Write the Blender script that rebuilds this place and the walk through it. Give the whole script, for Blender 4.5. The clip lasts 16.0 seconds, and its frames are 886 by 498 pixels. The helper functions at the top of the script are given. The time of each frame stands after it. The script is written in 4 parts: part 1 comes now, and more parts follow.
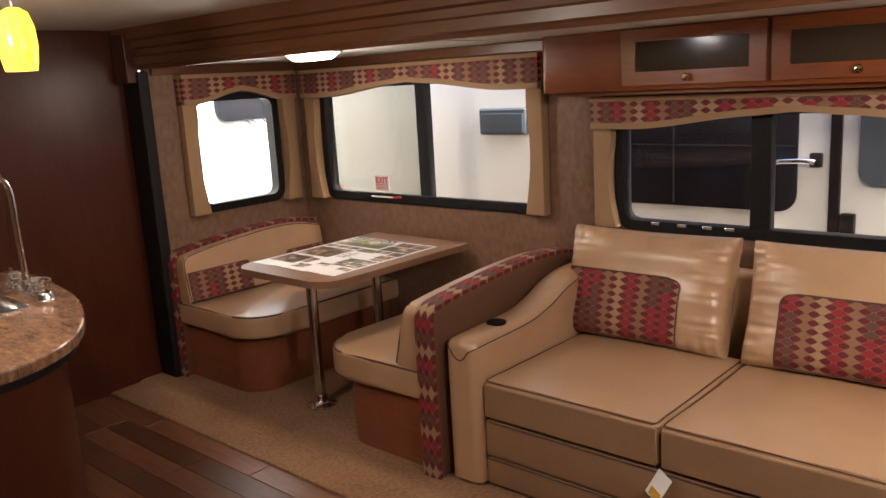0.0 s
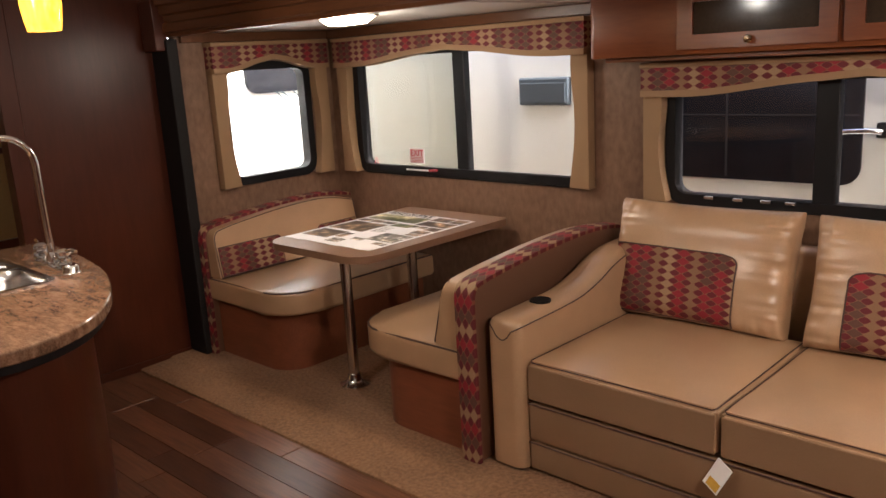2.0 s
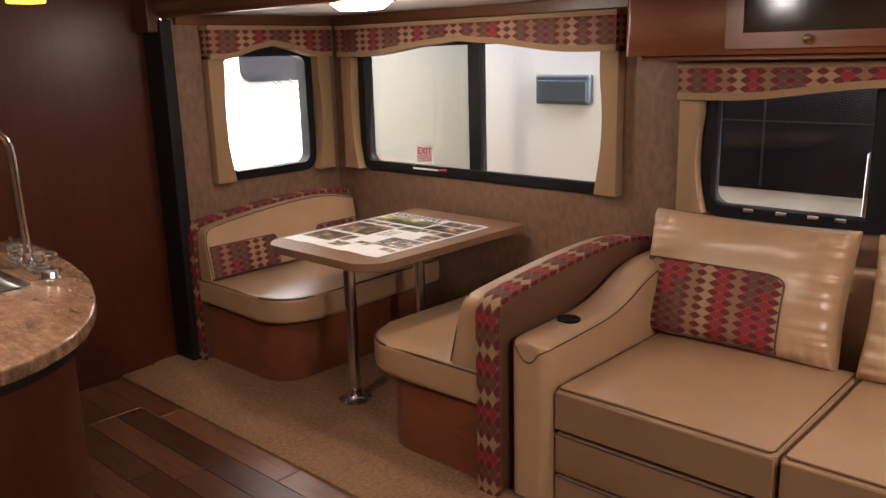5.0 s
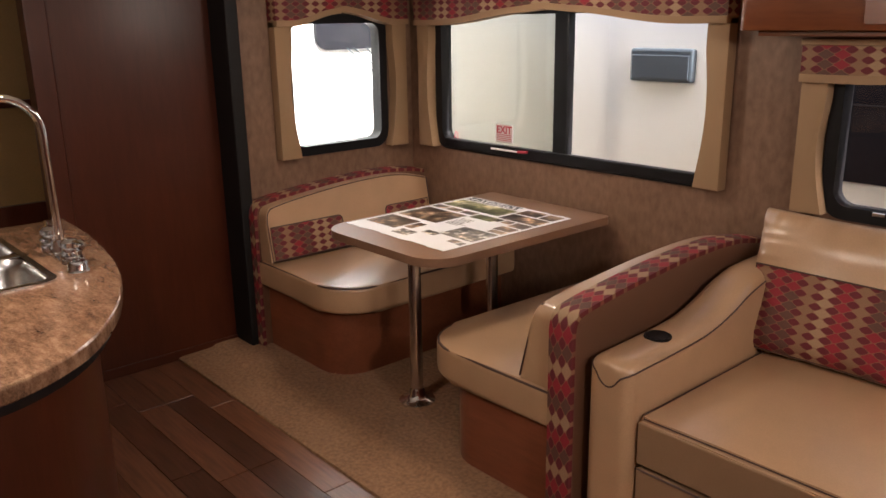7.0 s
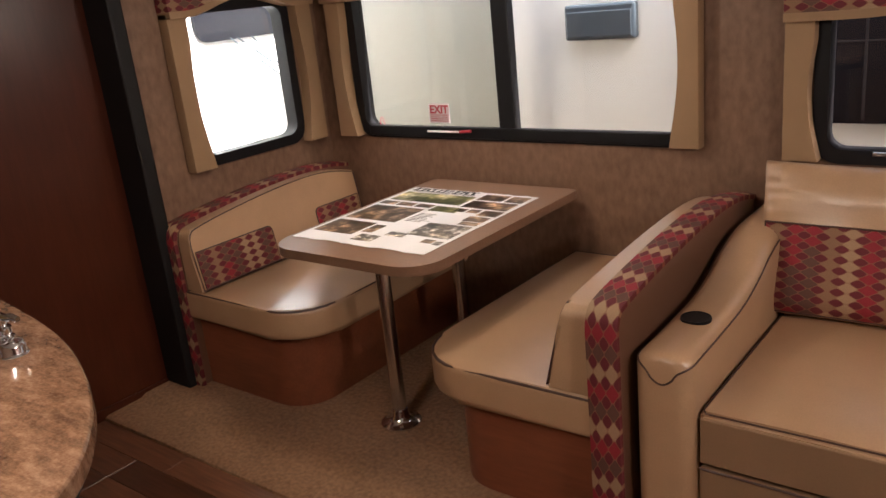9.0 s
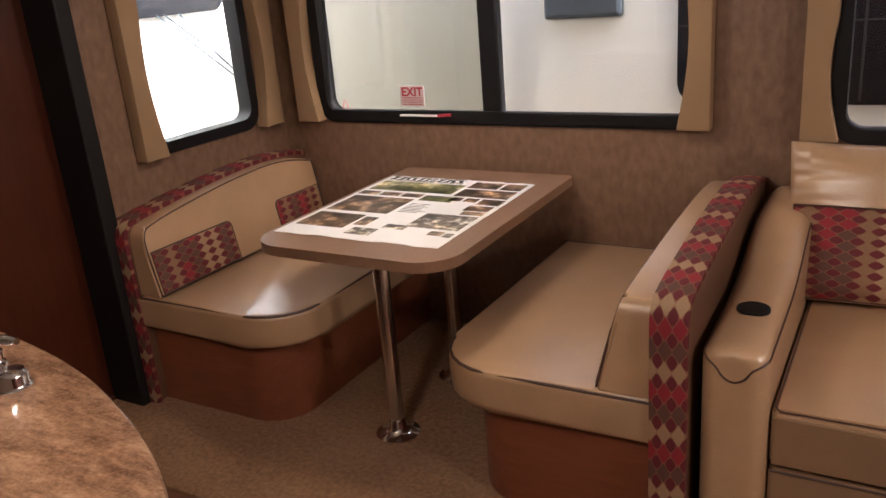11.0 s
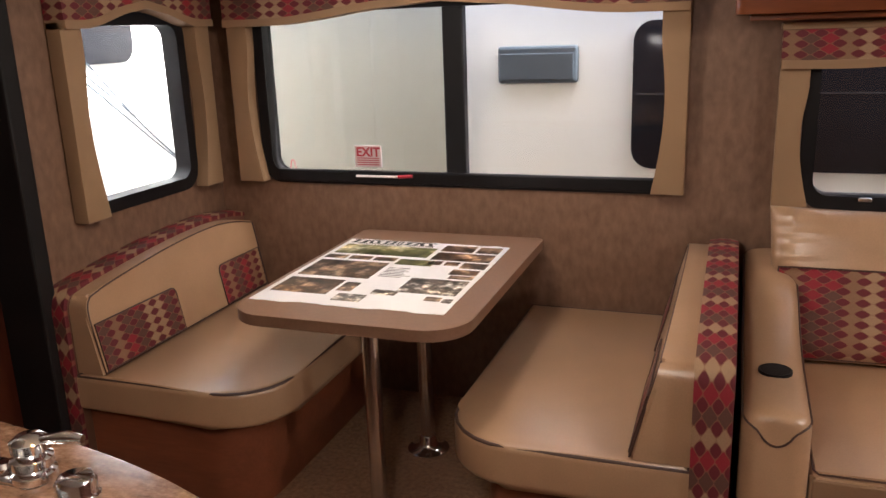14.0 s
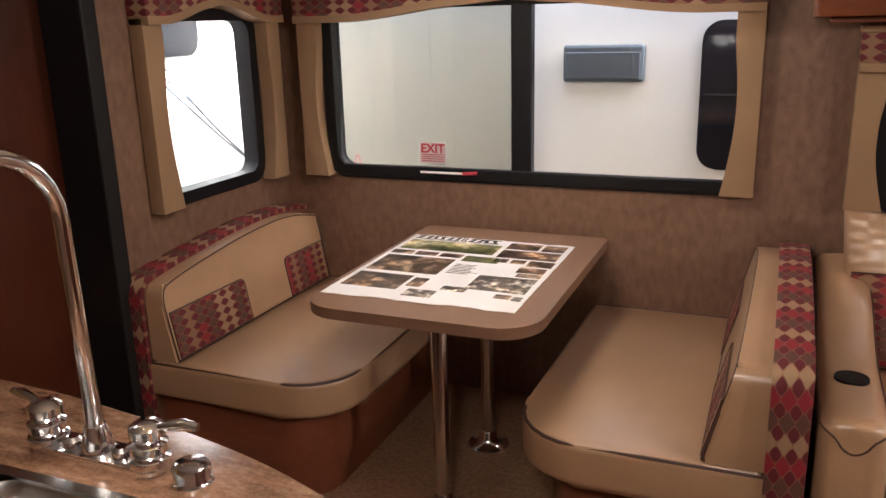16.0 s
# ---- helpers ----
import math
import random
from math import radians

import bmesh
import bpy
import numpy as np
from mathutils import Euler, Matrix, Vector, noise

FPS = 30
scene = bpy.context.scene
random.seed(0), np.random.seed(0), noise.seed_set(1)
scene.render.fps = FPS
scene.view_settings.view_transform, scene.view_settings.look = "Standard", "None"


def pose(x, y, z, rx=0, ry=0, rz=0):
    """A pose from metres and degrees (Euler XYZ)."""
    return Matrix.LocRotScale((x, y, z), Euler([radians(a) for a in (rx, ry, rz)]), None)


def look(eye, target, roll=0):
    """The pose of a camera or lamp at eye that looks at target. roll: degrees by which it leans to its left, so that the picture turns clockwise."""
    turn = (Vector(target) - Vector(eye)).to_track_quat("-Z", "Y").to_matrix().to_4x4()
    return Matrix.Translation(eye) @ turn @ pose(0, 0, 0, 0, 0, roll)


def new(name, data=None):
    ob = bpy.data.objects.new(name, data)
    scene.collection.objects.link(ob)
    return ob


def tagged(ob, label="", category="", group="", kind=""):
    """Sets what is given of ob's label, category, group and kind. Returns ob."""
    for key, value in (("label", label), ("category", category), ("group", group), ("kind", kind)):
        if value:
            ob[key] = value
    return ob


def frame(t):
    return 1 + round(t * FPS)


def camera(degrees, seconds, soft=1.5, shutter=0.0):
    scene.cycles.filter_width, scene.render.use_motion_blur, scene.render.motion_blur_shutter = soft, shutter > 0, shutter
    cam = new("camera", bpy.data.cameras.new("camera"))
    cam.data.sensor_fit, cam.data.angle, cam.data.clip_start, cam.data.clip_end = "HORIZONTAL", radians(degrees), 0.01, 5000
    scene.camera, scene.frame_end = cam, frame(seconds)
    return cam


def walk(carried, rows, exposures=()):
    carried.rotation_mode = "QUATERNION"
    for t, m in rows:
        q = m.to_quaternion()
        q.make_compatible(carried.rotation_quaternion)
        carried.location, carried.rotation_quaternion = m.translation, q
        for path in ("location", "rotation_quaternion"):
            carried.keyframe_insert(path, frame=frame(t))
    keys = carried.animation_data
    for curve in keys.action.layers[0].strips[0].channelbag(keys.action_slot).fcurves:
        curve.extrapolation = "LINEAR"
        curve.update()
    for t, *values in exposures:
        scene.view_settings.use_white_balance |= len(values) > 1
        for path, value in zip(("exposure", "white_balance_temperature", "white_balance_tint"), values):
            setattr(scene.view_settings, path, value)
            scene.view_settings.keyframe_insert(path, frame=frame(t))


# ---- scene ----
cam = camera(57.0, 16.0)
PATH = [
    (0, (0.449, -0.413, 1.662), (-0.866, 1.038, 1.253), -3.3),
    (0.5, (0.42, -0.403, 1.655), (-0.906, 1.033, 1.231), -3.4),
    (1, (0.392, -0.393, 1.644), (-0.951, 1.023, 1.206), -3.3),
    (1.5, (0.355, -0.371, 1.632), (-0.999, 1.032, 1.186), -3.4),
    (2, (0.296, -0.332, 1.609), (-1.062, 1.064, 1.154), -3.4),
    (2.5, (0.237, -0.29, 1.597), (-1.125, 1.099, 1.131), -3.2),
    (3, (0.16, -0.253, 1.588), (-1.194, 1.151, 1.145), -2.1),
    (3.5, (0.07, -0.231, 1.574), (-1.266, 1.19, 1.129), -1.9),
    (6, (-0.078, -0.168, 1.62), (-1.414, 1.234, 1.119), -1.3),
    (6.5, (-0.158, -0.04, 1.61), (-1.558, 1.289, 1.087), -1.8),
    (7, (-0.236, 0.08, 1.62), (-1.688, 1.343, 1.077), -0.9),
    (7.5, (-0.336, 0.094, 1.617), (-1.759, 1.378, 1.045), -1.3),
    (8, (-0.499, 0.059, 1.62), (-1.82, 1.443, 1.038), -4.1),
    (10.5, (-1.152, 0.105, 1.585), (-2.21, 1.67, 0.928), -4.6),
    (11, (-1.274, 0.054, 1.569), (-2.245, 1.677, 0.916), -4.8),
    (11.5, (-1.375, 0.09, 1.576), (-2.337, 1.743, 0.989), -5.1),
    (12, (-1.467, 0.154, 1.581), (-2.401, 1.823, 0.995), -5.0),
    (12.5, (-1.557, 0.136, 1.595), (-2.408, 1.867, 1.069), -3.1),
    (13, (-1.669, 0.07, 1.561), (-2.364, 1.863, 1.01), -2.6),
    (13.5, (-1.737, 0.002, 1.57), (-2.408, 1.817, 1.065), -2.3),
    (14, (-1.73, -0.02, 1.561), (-2.385, 1.795, 1.036), -2.0),
    (14.5, (-1.732, -0.029, 1.567), (-2.381, 1.792, 1.051), -2.1),
    (15, (-1.75, -0.037, 1.568), (-2.423, 1.77, 1.037), -2.1),
    (15.5, (-1.783, -0.057, 1.575), (-2.482, 1.741, 1.047), -1.8),
    (16, (-1.813, -0.072, 1.581), (-2.556, 1.706, 1.044), -1.5),
]
walk(cam, [(t, look(eye, target, roll)) for t, eye, target, roll in PATH], [(0.0, 2.15, 6150, 10), (8.0, 2.15, 6000, 10), (16.0, 2.25, 5800, 10)])

SKY, SUN = 0.15, 5.0
PEND = (-2.46, 0.75, 1.765)

# ---- world, sun, large lights ----
world = bpy.data.worlds.new("world")
scene.world = world
world.use_nodes = True
wn = world.node_tree.nodes
sky = wn.new("ShaderNodeTexSky")
sky.sky_type, sky.sun_disc = "NISHITA", False
sky.sun_elevation, sky.sun_rotation = radians(48), radians(86)
sky.dust_density, sky.ozone_density = 6.0, 0.5
wn["Background"].inputs[1].default_value = SKY
world.node_tree.links.new(sky.outputs[0], wn["Background"].inputs[0])
sun = new("sun", bpy.data.lights.new("sun", "SUN"))
sun.data.energy, sun.data.angle, sun.data.color = SUN, radians(0.6), (1.0, 0.96, 0.9)
sun.matrix_world = look((4, 0.3, 4.5), (0, 0, 0))


def lamp(name, place, watts, size, color):
    ob = new(name, bpy.data.lights.new(name, "POINT"))
    ob.data.energy, ob.data.color, ob.data.shadow_soft_size = watts, color, size
    ob.matrix_world = pose(*place)
    return ob


WARM = (1.0, 0.88, 0.75)


# ---- materials ----
def nodes_of(name):
    m = bpy.data.materials.new(name)
    m.use_nodes = True
    return m, m.node_tree.nodes, m.node_tree.links, m.node_tree.nodes["Principled BSDF"]


def ramp(n, l, fac, stops):
    r = n.new("ShaderNodeValToRGB")
    el = r.color_ramp.elements
    while len(el) < len(stops):
        el.new(0.5)
    for e, (p, c) in zip(el, stops):
        e.position, e.color = p, (*c, 1)
    l.new(fac, r.inputs[0])
    return r.outputs[0]


def noise_at(n, l, scale, detail=3, stretch=(1, 1, 1), kind="Object", rough=0.55):
    tc, mp, nz = n.new("ShaderNodeTexCoord"), n.new("ShaderNodeMapping"), n.new("ShaderNodeTexNoise")
    mp.inputs["Scale"].default_value = stretch
    nz.inputs["Scale"].default_value, nz.inputs["Detail"].default_value, nz.inputs["Roughness"].default_value = scale, detail, rough
    l.new(tc.outputs[kind], mp.inputs[0])
    l.new(mp.outputs[0], nz.inputs["Vector"])
    return nz.outputs[0]


def mixed(n, l, fac, a, b, mode="MIX"):
    x = n.new("ShaderNodeMix")
    x.data_type, x.blend_type = "RGBA", mode
    for sock, v in ((0, fac), (6, a), (7, b)):
        if hasattr(v, "links"):
            l.new(v, x.inputs[sock])
        else:
            x.inputs[sock].default_value = v if sock == 0 else (*v, 1)
    return x.outputs[2]


def bump(n, l, b, height, strength, dist=0.002):
    k = n.new("ShaderNodeBump")
    k.inputs["Strength"].default_value, k.inputs["Distance"].default_value = strength, dist
    l.new(height, k.inputs["Height"])
    l.new(k.outputs[0], b.inputs["Normal"])


def shade(c, k):
    return tuple(min(1.0, v * k) for v in c)


def plain(name, color, rough=0.5, metal=0.0, vary=0.12, scale=6, fine=90, relief=0.15, coat=0.0, stretch=(1, 1, 1), soft=0.0, spec=0.5, coat_rough=0.2):
    """A surface with broad blotches and fine grain."""
    m, n, l, b = nodes_of(name)
    broad = noise_at(n, l, scale, 3, stretch)
    grain = noise_at(n, l, fine, 2, stretch)
    c1 = ramp(n, l, broad, [(0.3, shade(color, 1 - vary)), (0.7, shade(color, 1 + vary))])
    c2 = mixed(n, l, 0.35, c1, ramp(n, l, grain, [(0.3, shade(color, 1 - 1.3 * vary)), (0.7, shade(color, 1 + 1.3 * vary))]))
    l.new(c2, b.inputs["Base Color"])
    b.inputs["Metallic"].default_value = metal
    rr = n.new("ShaderNodeMapRange")
    rr.inputs[3].default_value, rr.inputs[4].default_value = max(0.02, rough - 0.07), min(1, rough + 0.07)
    l.new(broad, rr.inputs[0])
    l.new(rr.outputs[0], b.inputs["Roughness"])
    b.inputs["Coat Weight"].default_value, b.inputs["Coat Roughness"].default_value = coat, coat_rough
    b.inputs["Sheen Weight"].default_value = soft
    b.inputs["Specular IOR Level"].default_value = spec
    if relief:
        bump(n, l, b, grain, relief)
    return m


def wood(name, dark, light, rough=0.35, axis="x", coat=0.25):
    m, n, l, b = nodes_of(name)
    st = {"x": (0.12, 1, 1), "y": (1, 0.12, 1), "z": (1, 1, 0.12)}[axis]
    g1 = noise_at(n, l, 14, 6, st, rough=0.65)
    g2 = noise_at(n, l, 90, 3, st)
    g3 = noise_at(n, l, 2.2, 2)
    c = mixed(n, l, 0.4, ramp(n, l, g1, [(0.28, dark), (0.72, light)]), ramp(n, l, g2, [(0.3, dark), (0.75, light)]))
    c = mixed(n, l, 0.35, c, ramp(n, l, g3, [(0.3, shade(dark, 0.8)), (0.7, light)]))
    l.new(c, b.inputs["Base Color"])
    b.inputs["Roughness"].default_value, b.inputs["Coat Weight"].default_value, b.inputs["Coat Roughness"].default_value = rough, coat, 0.25
    b.inputs["Specular IOR Level"].default_value = 0.3
    bump(n, l, b, g2, 0.08)
    return m


def math_node(n, l, op, a, b=None):
    x = n.new("ShaderNodeMath")
    x.operation = op
    for i, v in enumerate((a, b)):
        if v is None:
            continue
        if hasattr(v, "links"):
            l.new(v, x.inputs[i])
        else:
            x.inputs[i].default_value = v
    return x.outputs[0]


def print_fabric(name, wide, tall, calm, hot):
    """Woven print: upright lanes of large ogees (calm and hot: their colours, lane by lane) locked together by small maroon diamonds, with fine tan outlines."""
    m, n, l, b = nodes_of(name)
    uv = n.new("ShaderNodeUVMap")
    sp = n.new("ShaderNodeSeparateXYZ")
    l.new(uv.outputs[0], sp.inputs[0])
    u = math_node(n, l, "ADD", math_node(n, l, "DIVIDE", sp.outputs[0], wide), 600.0)
    v = math_node(n, l, "ADD", math_node(n, l, "DIVIDE", sp.outputs[1], tall), 600.0)
    cu = math_node(n, l, "COSINE", math_node(n, l, "MULTIPLY", math_node(n, l, "FRACT", u), 2 * math.pi))
    cv = math_node(n, l, "COSINE", math_node(n, l, "MULTIPLY", math_node(n, l, "FRACT", v), 2 * math.pi))
    field = math_node(n, l, "ADD", math_node(n, l, "SUBTRACT", cv, cu), 0.22)
    count = len(calm)
    col = math_node(n, l, "FLOOR", u)
    lane = math_node(n, l, "DIVIDE", math_node(n, l, "ADD", math_node(n, l, "MODULO", col, float(count)), 0.5), float(count))

    def lanes(colors):
        r = n.new("ShaderNodeValToRGB")
        r.color_ramp.interpolation = "CONSTANT"
        while len(r.color_ramp.elements) < count:
            r.color_ramp.elements.new(0.5)
        for i, (e, c) in enumerate(zip(r.color_ramp.elements, colors)):
            e.position, e.color = i / count, (*c, 1)
        l.new(lane, r.inputs[0])
        return r.outputs[0]

    step = n.new("ShaderNodeTexWhiteNoise")
    step.noise_dimensions = "2D"
    pair = n.new("ShaderNodeCombineXYZ")
    row = math_node(n, l, "FLOOR", math_node(n, l, "ADD", v, 0.5))
    l.new(col, pair.inputs[0])
    l.new(math_node(n, l, "FLOOR", math_node(n, l, "DIVIDE", math_node(n, l, "ADD", row, math_node(n, l, "MULTIPLY", col, 2.0)), 4.0)), pair.inputs[1])
    l.new(pair.outputs[0], step.inputs["Vector"])
    c = mixed(n, l, math_node(n, l, "GREATER_THAN", step.outputs[0], 0.62), lanes(calm), lanes(hot))
    c = mixed(n, l, math_node(n, l, "LESS_THAN", field, 0.0), c, (0.135, 0.011, 0.018))
    near = math_node(n, l, "LESS_THAN", math_node(n, l, "ABSOLUTE", field), 0.24)
    c = mixed(n, l, math_node(n, l, "MULTIPLY", near, 0.55), c, (0.27, 0.13, 0.07))
    weave = noise_at(n, l, 420, 2)
    c = mixed(n, l, 0.25, c, ramp(n, l, weave, [(0.3, (0.25, 0.2, 0.2)), (0.7, (1, 1, 1))]), "MULTIPLY")
    l.new(c, b.inputs["Base Color"])
    b.inputs["Roughness"].default_value = 0.75
    b.inputs["Sheen Weight"].default_value = 0.0
    bump(n, l, b, weave, 0.3)
    return m


def wall_covering():
    m, n, l, b = nodes_of("wall_covering")
    a, k, s = noise_at(n, l, 5, 5, rough=0.7), noise_at(n, l, 38, 4, (1, 1, 0.5)), noise_at(n, l, 260, 2)
    c = mixed(n, l, 0.5, ramp(n, l, a, [(0.3, (0.145, 0.074, 0.042)), (0.7, (0.225, 0.124, 0.077))]), ramp(n, l, k, [(0.3, (0.115, 0.058, 0.033)), (0.72, (0.27, 0.154, 0.097))]))
    l.new(c, b.inputs["Base Color"])
    b.inputs["Roughness"].default_value = 0.55
    bump(n, l, b, s, 0.12)
    return m


def carpet_pile():
    m, n, l, b = nodes_of("carpet_pile")
    a, k, s = noise_at(n, l, 4, 4), noise_at(n, l, 60, 3), noise_at(n, l, 330, 2)
    c = mixed(n, l, 0.55, ramp(n, l, a, [(0.3, (0.25, 0.138, 0.066)), (0.7, (0.42, 0.245, 0.128))]), ramp(n, l, k, [(0.3, (0.16, 0.085, 0.042)), (0.7, (0.50, 0.30, 0.165))]))
    l.new(mixed(n, l, 1.0, c, (0.90, 0.80, 0.76), "MULTIPLY"), b.inputs["Base Color"])
    b.inputs["Roughness"].default_value = 0.95
    b.inputs["Sheen Weight"].default_value = 0.04
    bump(n, l, b, s, 0.9, 0.006)
    return m


def granite():
    m, n, l, b = nodes_of("stone_laminate")
    a, k, s = noise_at(n, l, 7, 6, (0.7, 2.2, 1), rough=0.72), noise_at(n, l, 30, 5, (0.6, 1.6, 1), rough=0.7), noise_at(n, l, 190, 2)
    c = mixed(n, l, 0.5, ramp(n, l, a, [(0.34, (0.105, 0.053, 0.031)), (0.5, (0.294, 0.175, 0.109)), (0.66, (0.504, 0.343, 0.238))]), ramp(n, l, k, [(0.36, (0.063, 0.034, 0.022)), (0.5, (0.280, 0.175, 0.115)), (0.66, (0.560, 0.420, 0.308))]))
    c = mixed(n, l, 0.15, c, ramp(n, l, s, [(0.35, (0.042, 0.028, 0.022)), (0.7, (0.630, 0.518, 0.420))]))
    c = mixed(n, l, 1.0, c, (0.78, 0.64, 0.56), "MULTIPLY")
    l.new(c, b.inputs["Base Color"])
    b.inputs["Roughness"].default_value = 0.2
    return m


def plank_wood():
    m, n, l, b = nodes_of("plank_wood")
    info = n.new("ShaderNodeObjectInfo")
    g1, g2 = noise_at(n, l, 16, 5, (0.1, 1, 1), "Generated"), noise_at(n, l, 70, 4, (0.06, 1, 1))
    base = ramp(n, l, info.outputs["Random"], [(0.0, (0.11, 0.042, 0.022)), (0.5, (0.18, 0.072, 0.038)), (1.0, (0.27, 0.115, 0.060))])
    c = mixed(n, l, 0.75, base, ramp(n, l, g2, [(0.3, (0.35, 0.3, 0.28)), (0.7, (1, 1, 1))]), "MULTIPLY")
    l.new(c, b.inputs["Base Color"])
    b.inputs["Roughness"].default_value = 0.30
    bump(n, l, b, g2, 0.2)
    return m


def glass(name, color=(1, 1, 1), gloss=0.05):
    """Thin pane: clear, with a faint mirror sheen."""
    m, n, l, b = nodes_of(name)
    clear, sheen, mix = n.new("ShaderNodeBsdfTransparent"), n.new("ShaderNodeBsdfGlossy"), n.new("ShaderNodeMixShader")
    clear.inputs[0].default_value = (*color, 1)
    sheen.inputs["Roughness"].default_value = 0.02
    mix.inputs[0].default_value = gloss
    l.new(clear.outputs[0], mix.inputs[1])
    l.new(sheen.outputs[0], mix.inputs[2])
    l.new(mix.outputs[0], n["Material Output"].inputs[0])
    n.remove(b)
    return m


def glow(name, color, strength, base=(0.8, 0.8, 0.8)):
    m, n, l, b = nodes_of(name)
    b.inputs["Base Color"].default_value = (*base, 1)
    b.inputs["Emission Color"].default_value, b.inputs["Emission Strength"].default_value = (*color, 1), strength
    return m


def photo_print(name, c1, c2, c3, scale):
    m, n, l, b = nodes_of(name)
    a, k = noise_at(n, l, scale, 4, (1, 1, 1), rough=0.6), noise_at(n, l, scale * 0.45, 2, (1, 1, 1))
    c = ramp(n, l, a, [(0.34, c1), (0.5, c2), (0.60, c3), (0.70, shade(c3, 2.2))])
    l.new(mixed(n, l, 0.75, c, ramp(n, l, k, [(0.35, (0.35, 0.3, 0.28)), (0.5, (1.0, 0.95, 0.9)), (0.66, (2.2, 1.9, 1.5))]), "MULTIPLY"), b.inputs["Base Color"])
    b.inputs["Roughness"].default_value = 0.35
    return m


CREAM = plain("cream_vinyl", (0.455, 0.278, 0.160), 0.36, vary=0.09, scale=5, fine=200, relief=0.16, coat=0.8, coat_rough=0.27)
# darker cream for the sofa's upright fronts, their shade put into the colour
CREAM_SHADED = plain("shaded_cream_vinyl", (0.27, 0.16, 0.09), 0.42, vary=0.06, scale=5, fine=220, relief=0.12, coat=0.08)
BACKING = plain("brown_backing", (0.135, 0.062, 0.034), 0.5, vary=0.06, scale=5, fine=220, relief=0.1)
PIPING = plain("dark_piping", (0.075, 0.036, 0.027), 0.5, relief=0)
P_RED, P_BROWN, P_CREAM, P_TAN = (0.28, 0.014, 0.026), (0.115, 0.050, 0.034), (0.38, 0.24, 0.135), (0.26, 0.142, 0.074)
FABRIC = print_fabric("diamond_print", 0.056, 0.033, [P_TAN, P_BROWN, P_BROWN, P_CREAM, P_CREAM, P_BROWN], [P_TAN, P_RED, P_RED, P_TAN, P_CREAM, P_RED])
STRIP = print_fabric("diamond_print_strip", 0.058, 0.036, [P_CREAM, P_BROWN, P_RED], [P_CREAM, P_BROWN, P_RED])
TRIMCLOTH = plain("cream_cloth", (0.31, 0.188, 0.100), 0.8, vary=0.06, fine=300, relief=0.3, soft=0.03)
WALLS = wall_covering()
CARPET = carpet_pile()
CHERRY_X = wood("cherry_along_x", (0.125, 0.031, 0.009), (0.245, 0.068, 0.018), 0.28, "x", 0.45)
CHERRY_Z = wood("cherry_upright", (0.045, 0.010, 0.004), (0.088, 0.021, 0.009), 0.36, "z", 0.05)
BENCHWOOD = wood("bench_panel_wood", (0.145, 0.042, 0.020), (0.28, 0.088, 0.040), 0.36, "x")
HEADWOOD = wood("header_wood", (0.09, 0.032, 0.013), (0.17, 0.066, 0.026), 0.4, "x")
PASSAGE = plain("passage_shade", (0.30, 0.17, 0.06), 0.6, vary=0.08)
CEIL = plain("ceiling_vinyl", (0.60, 0.56, 0.51), 0.6, vary=0.03, fine=160, relief=0.15)
GRANITE = granite()
TABLETOP = plain("table_laminate", (0.225, 0.122, 0.074), 0.36, vary=0.14, scale=9, fine=120, relief=0.0)
PLANK = plank_wood()
JOINT = plain("floor_joint", (0.012, 0.008, 0.006), 0.8)
CHROME = plain("chrome", (0.82, 0.82, 0.84), 0.1, 1.0, vary=0.02, relief=0)
STEEL = plain("brushed_steel", (0.62, 0.61, 0.6), 0.24, 1.0, vary=0.04, fine=300, relief=0.05)
BLACK = plain("black_frame", (0.008, 0.007, 0.008), 0.45, vary=0.1, relief=0.05, spec=0.25)
SEAL = plain("black_rubber", (0.010, 0.008, 0.008), 0.6, vary=0.15, spec=0.25)
GLASS = glass("window_glass")
SCREENED = glass("screened_glass", (0.71, 0.71, 0.68), 0.06)
SMOKED = plain("smoked_glass", (0.045, 0.03, 0.02), 0.09, vary=0.15, relief=0.0, spec=0.3)
PAPER = plain("white_paper", (0.84, 0.80, 0.80), 0.6, vary=0.02, relief=0.03)
SIDING = plain("trailer_siding", (0.84, 0.82, 0.75), 0.4, vary=0.03, scale=1.2, fine=40, relief=0.0)
SHINY = plain("bright_siding", (0.82, 0.82, 0.80), 0.4, vary=0.02, scale=1.2, relief=0.0)
TINT = plain("tinted_trailer_glass", (0.016, 0.016, 0.020), 0.10, vary=0.1, relief=0, spec=0.12)
VENTGREY = plain("vent_grey", (0.07, 0.085, 0.10), 0.4, vary=0.06)
DIMBAR = plain("dim_window_bar", (0.022, 0.022, 0.024), 0.5, relief=0)
BOUNCE_GROUND = plain("pale_bounce_ground", (0.36, 0.35, 0.33), 0.9, vary=0.15, fine=60, relief=0.5)
RED = plain("red_ink", (0.42, 0.03, 0.05), 0.5, relief=0)
PINKISH = plain("exit_label_film", (0.62, 0.50, 0.50), 0.45, relief=0)
INK = plain("black_ink", (0.03, 0.03, 0.035), 0.5, relief=0)
YELLOW = plain("yellow_ink", (0.62, 0.36, 0.05), 0.5, relief=0)
KNOB = plain("aged_brass", (0.55, 0.45, 0.30), 0.18, 1.0, vary=0.08, relief=0)
DOME = glow("lamp_diffuser", (1.0, 0.80, 0.55), 9.0)
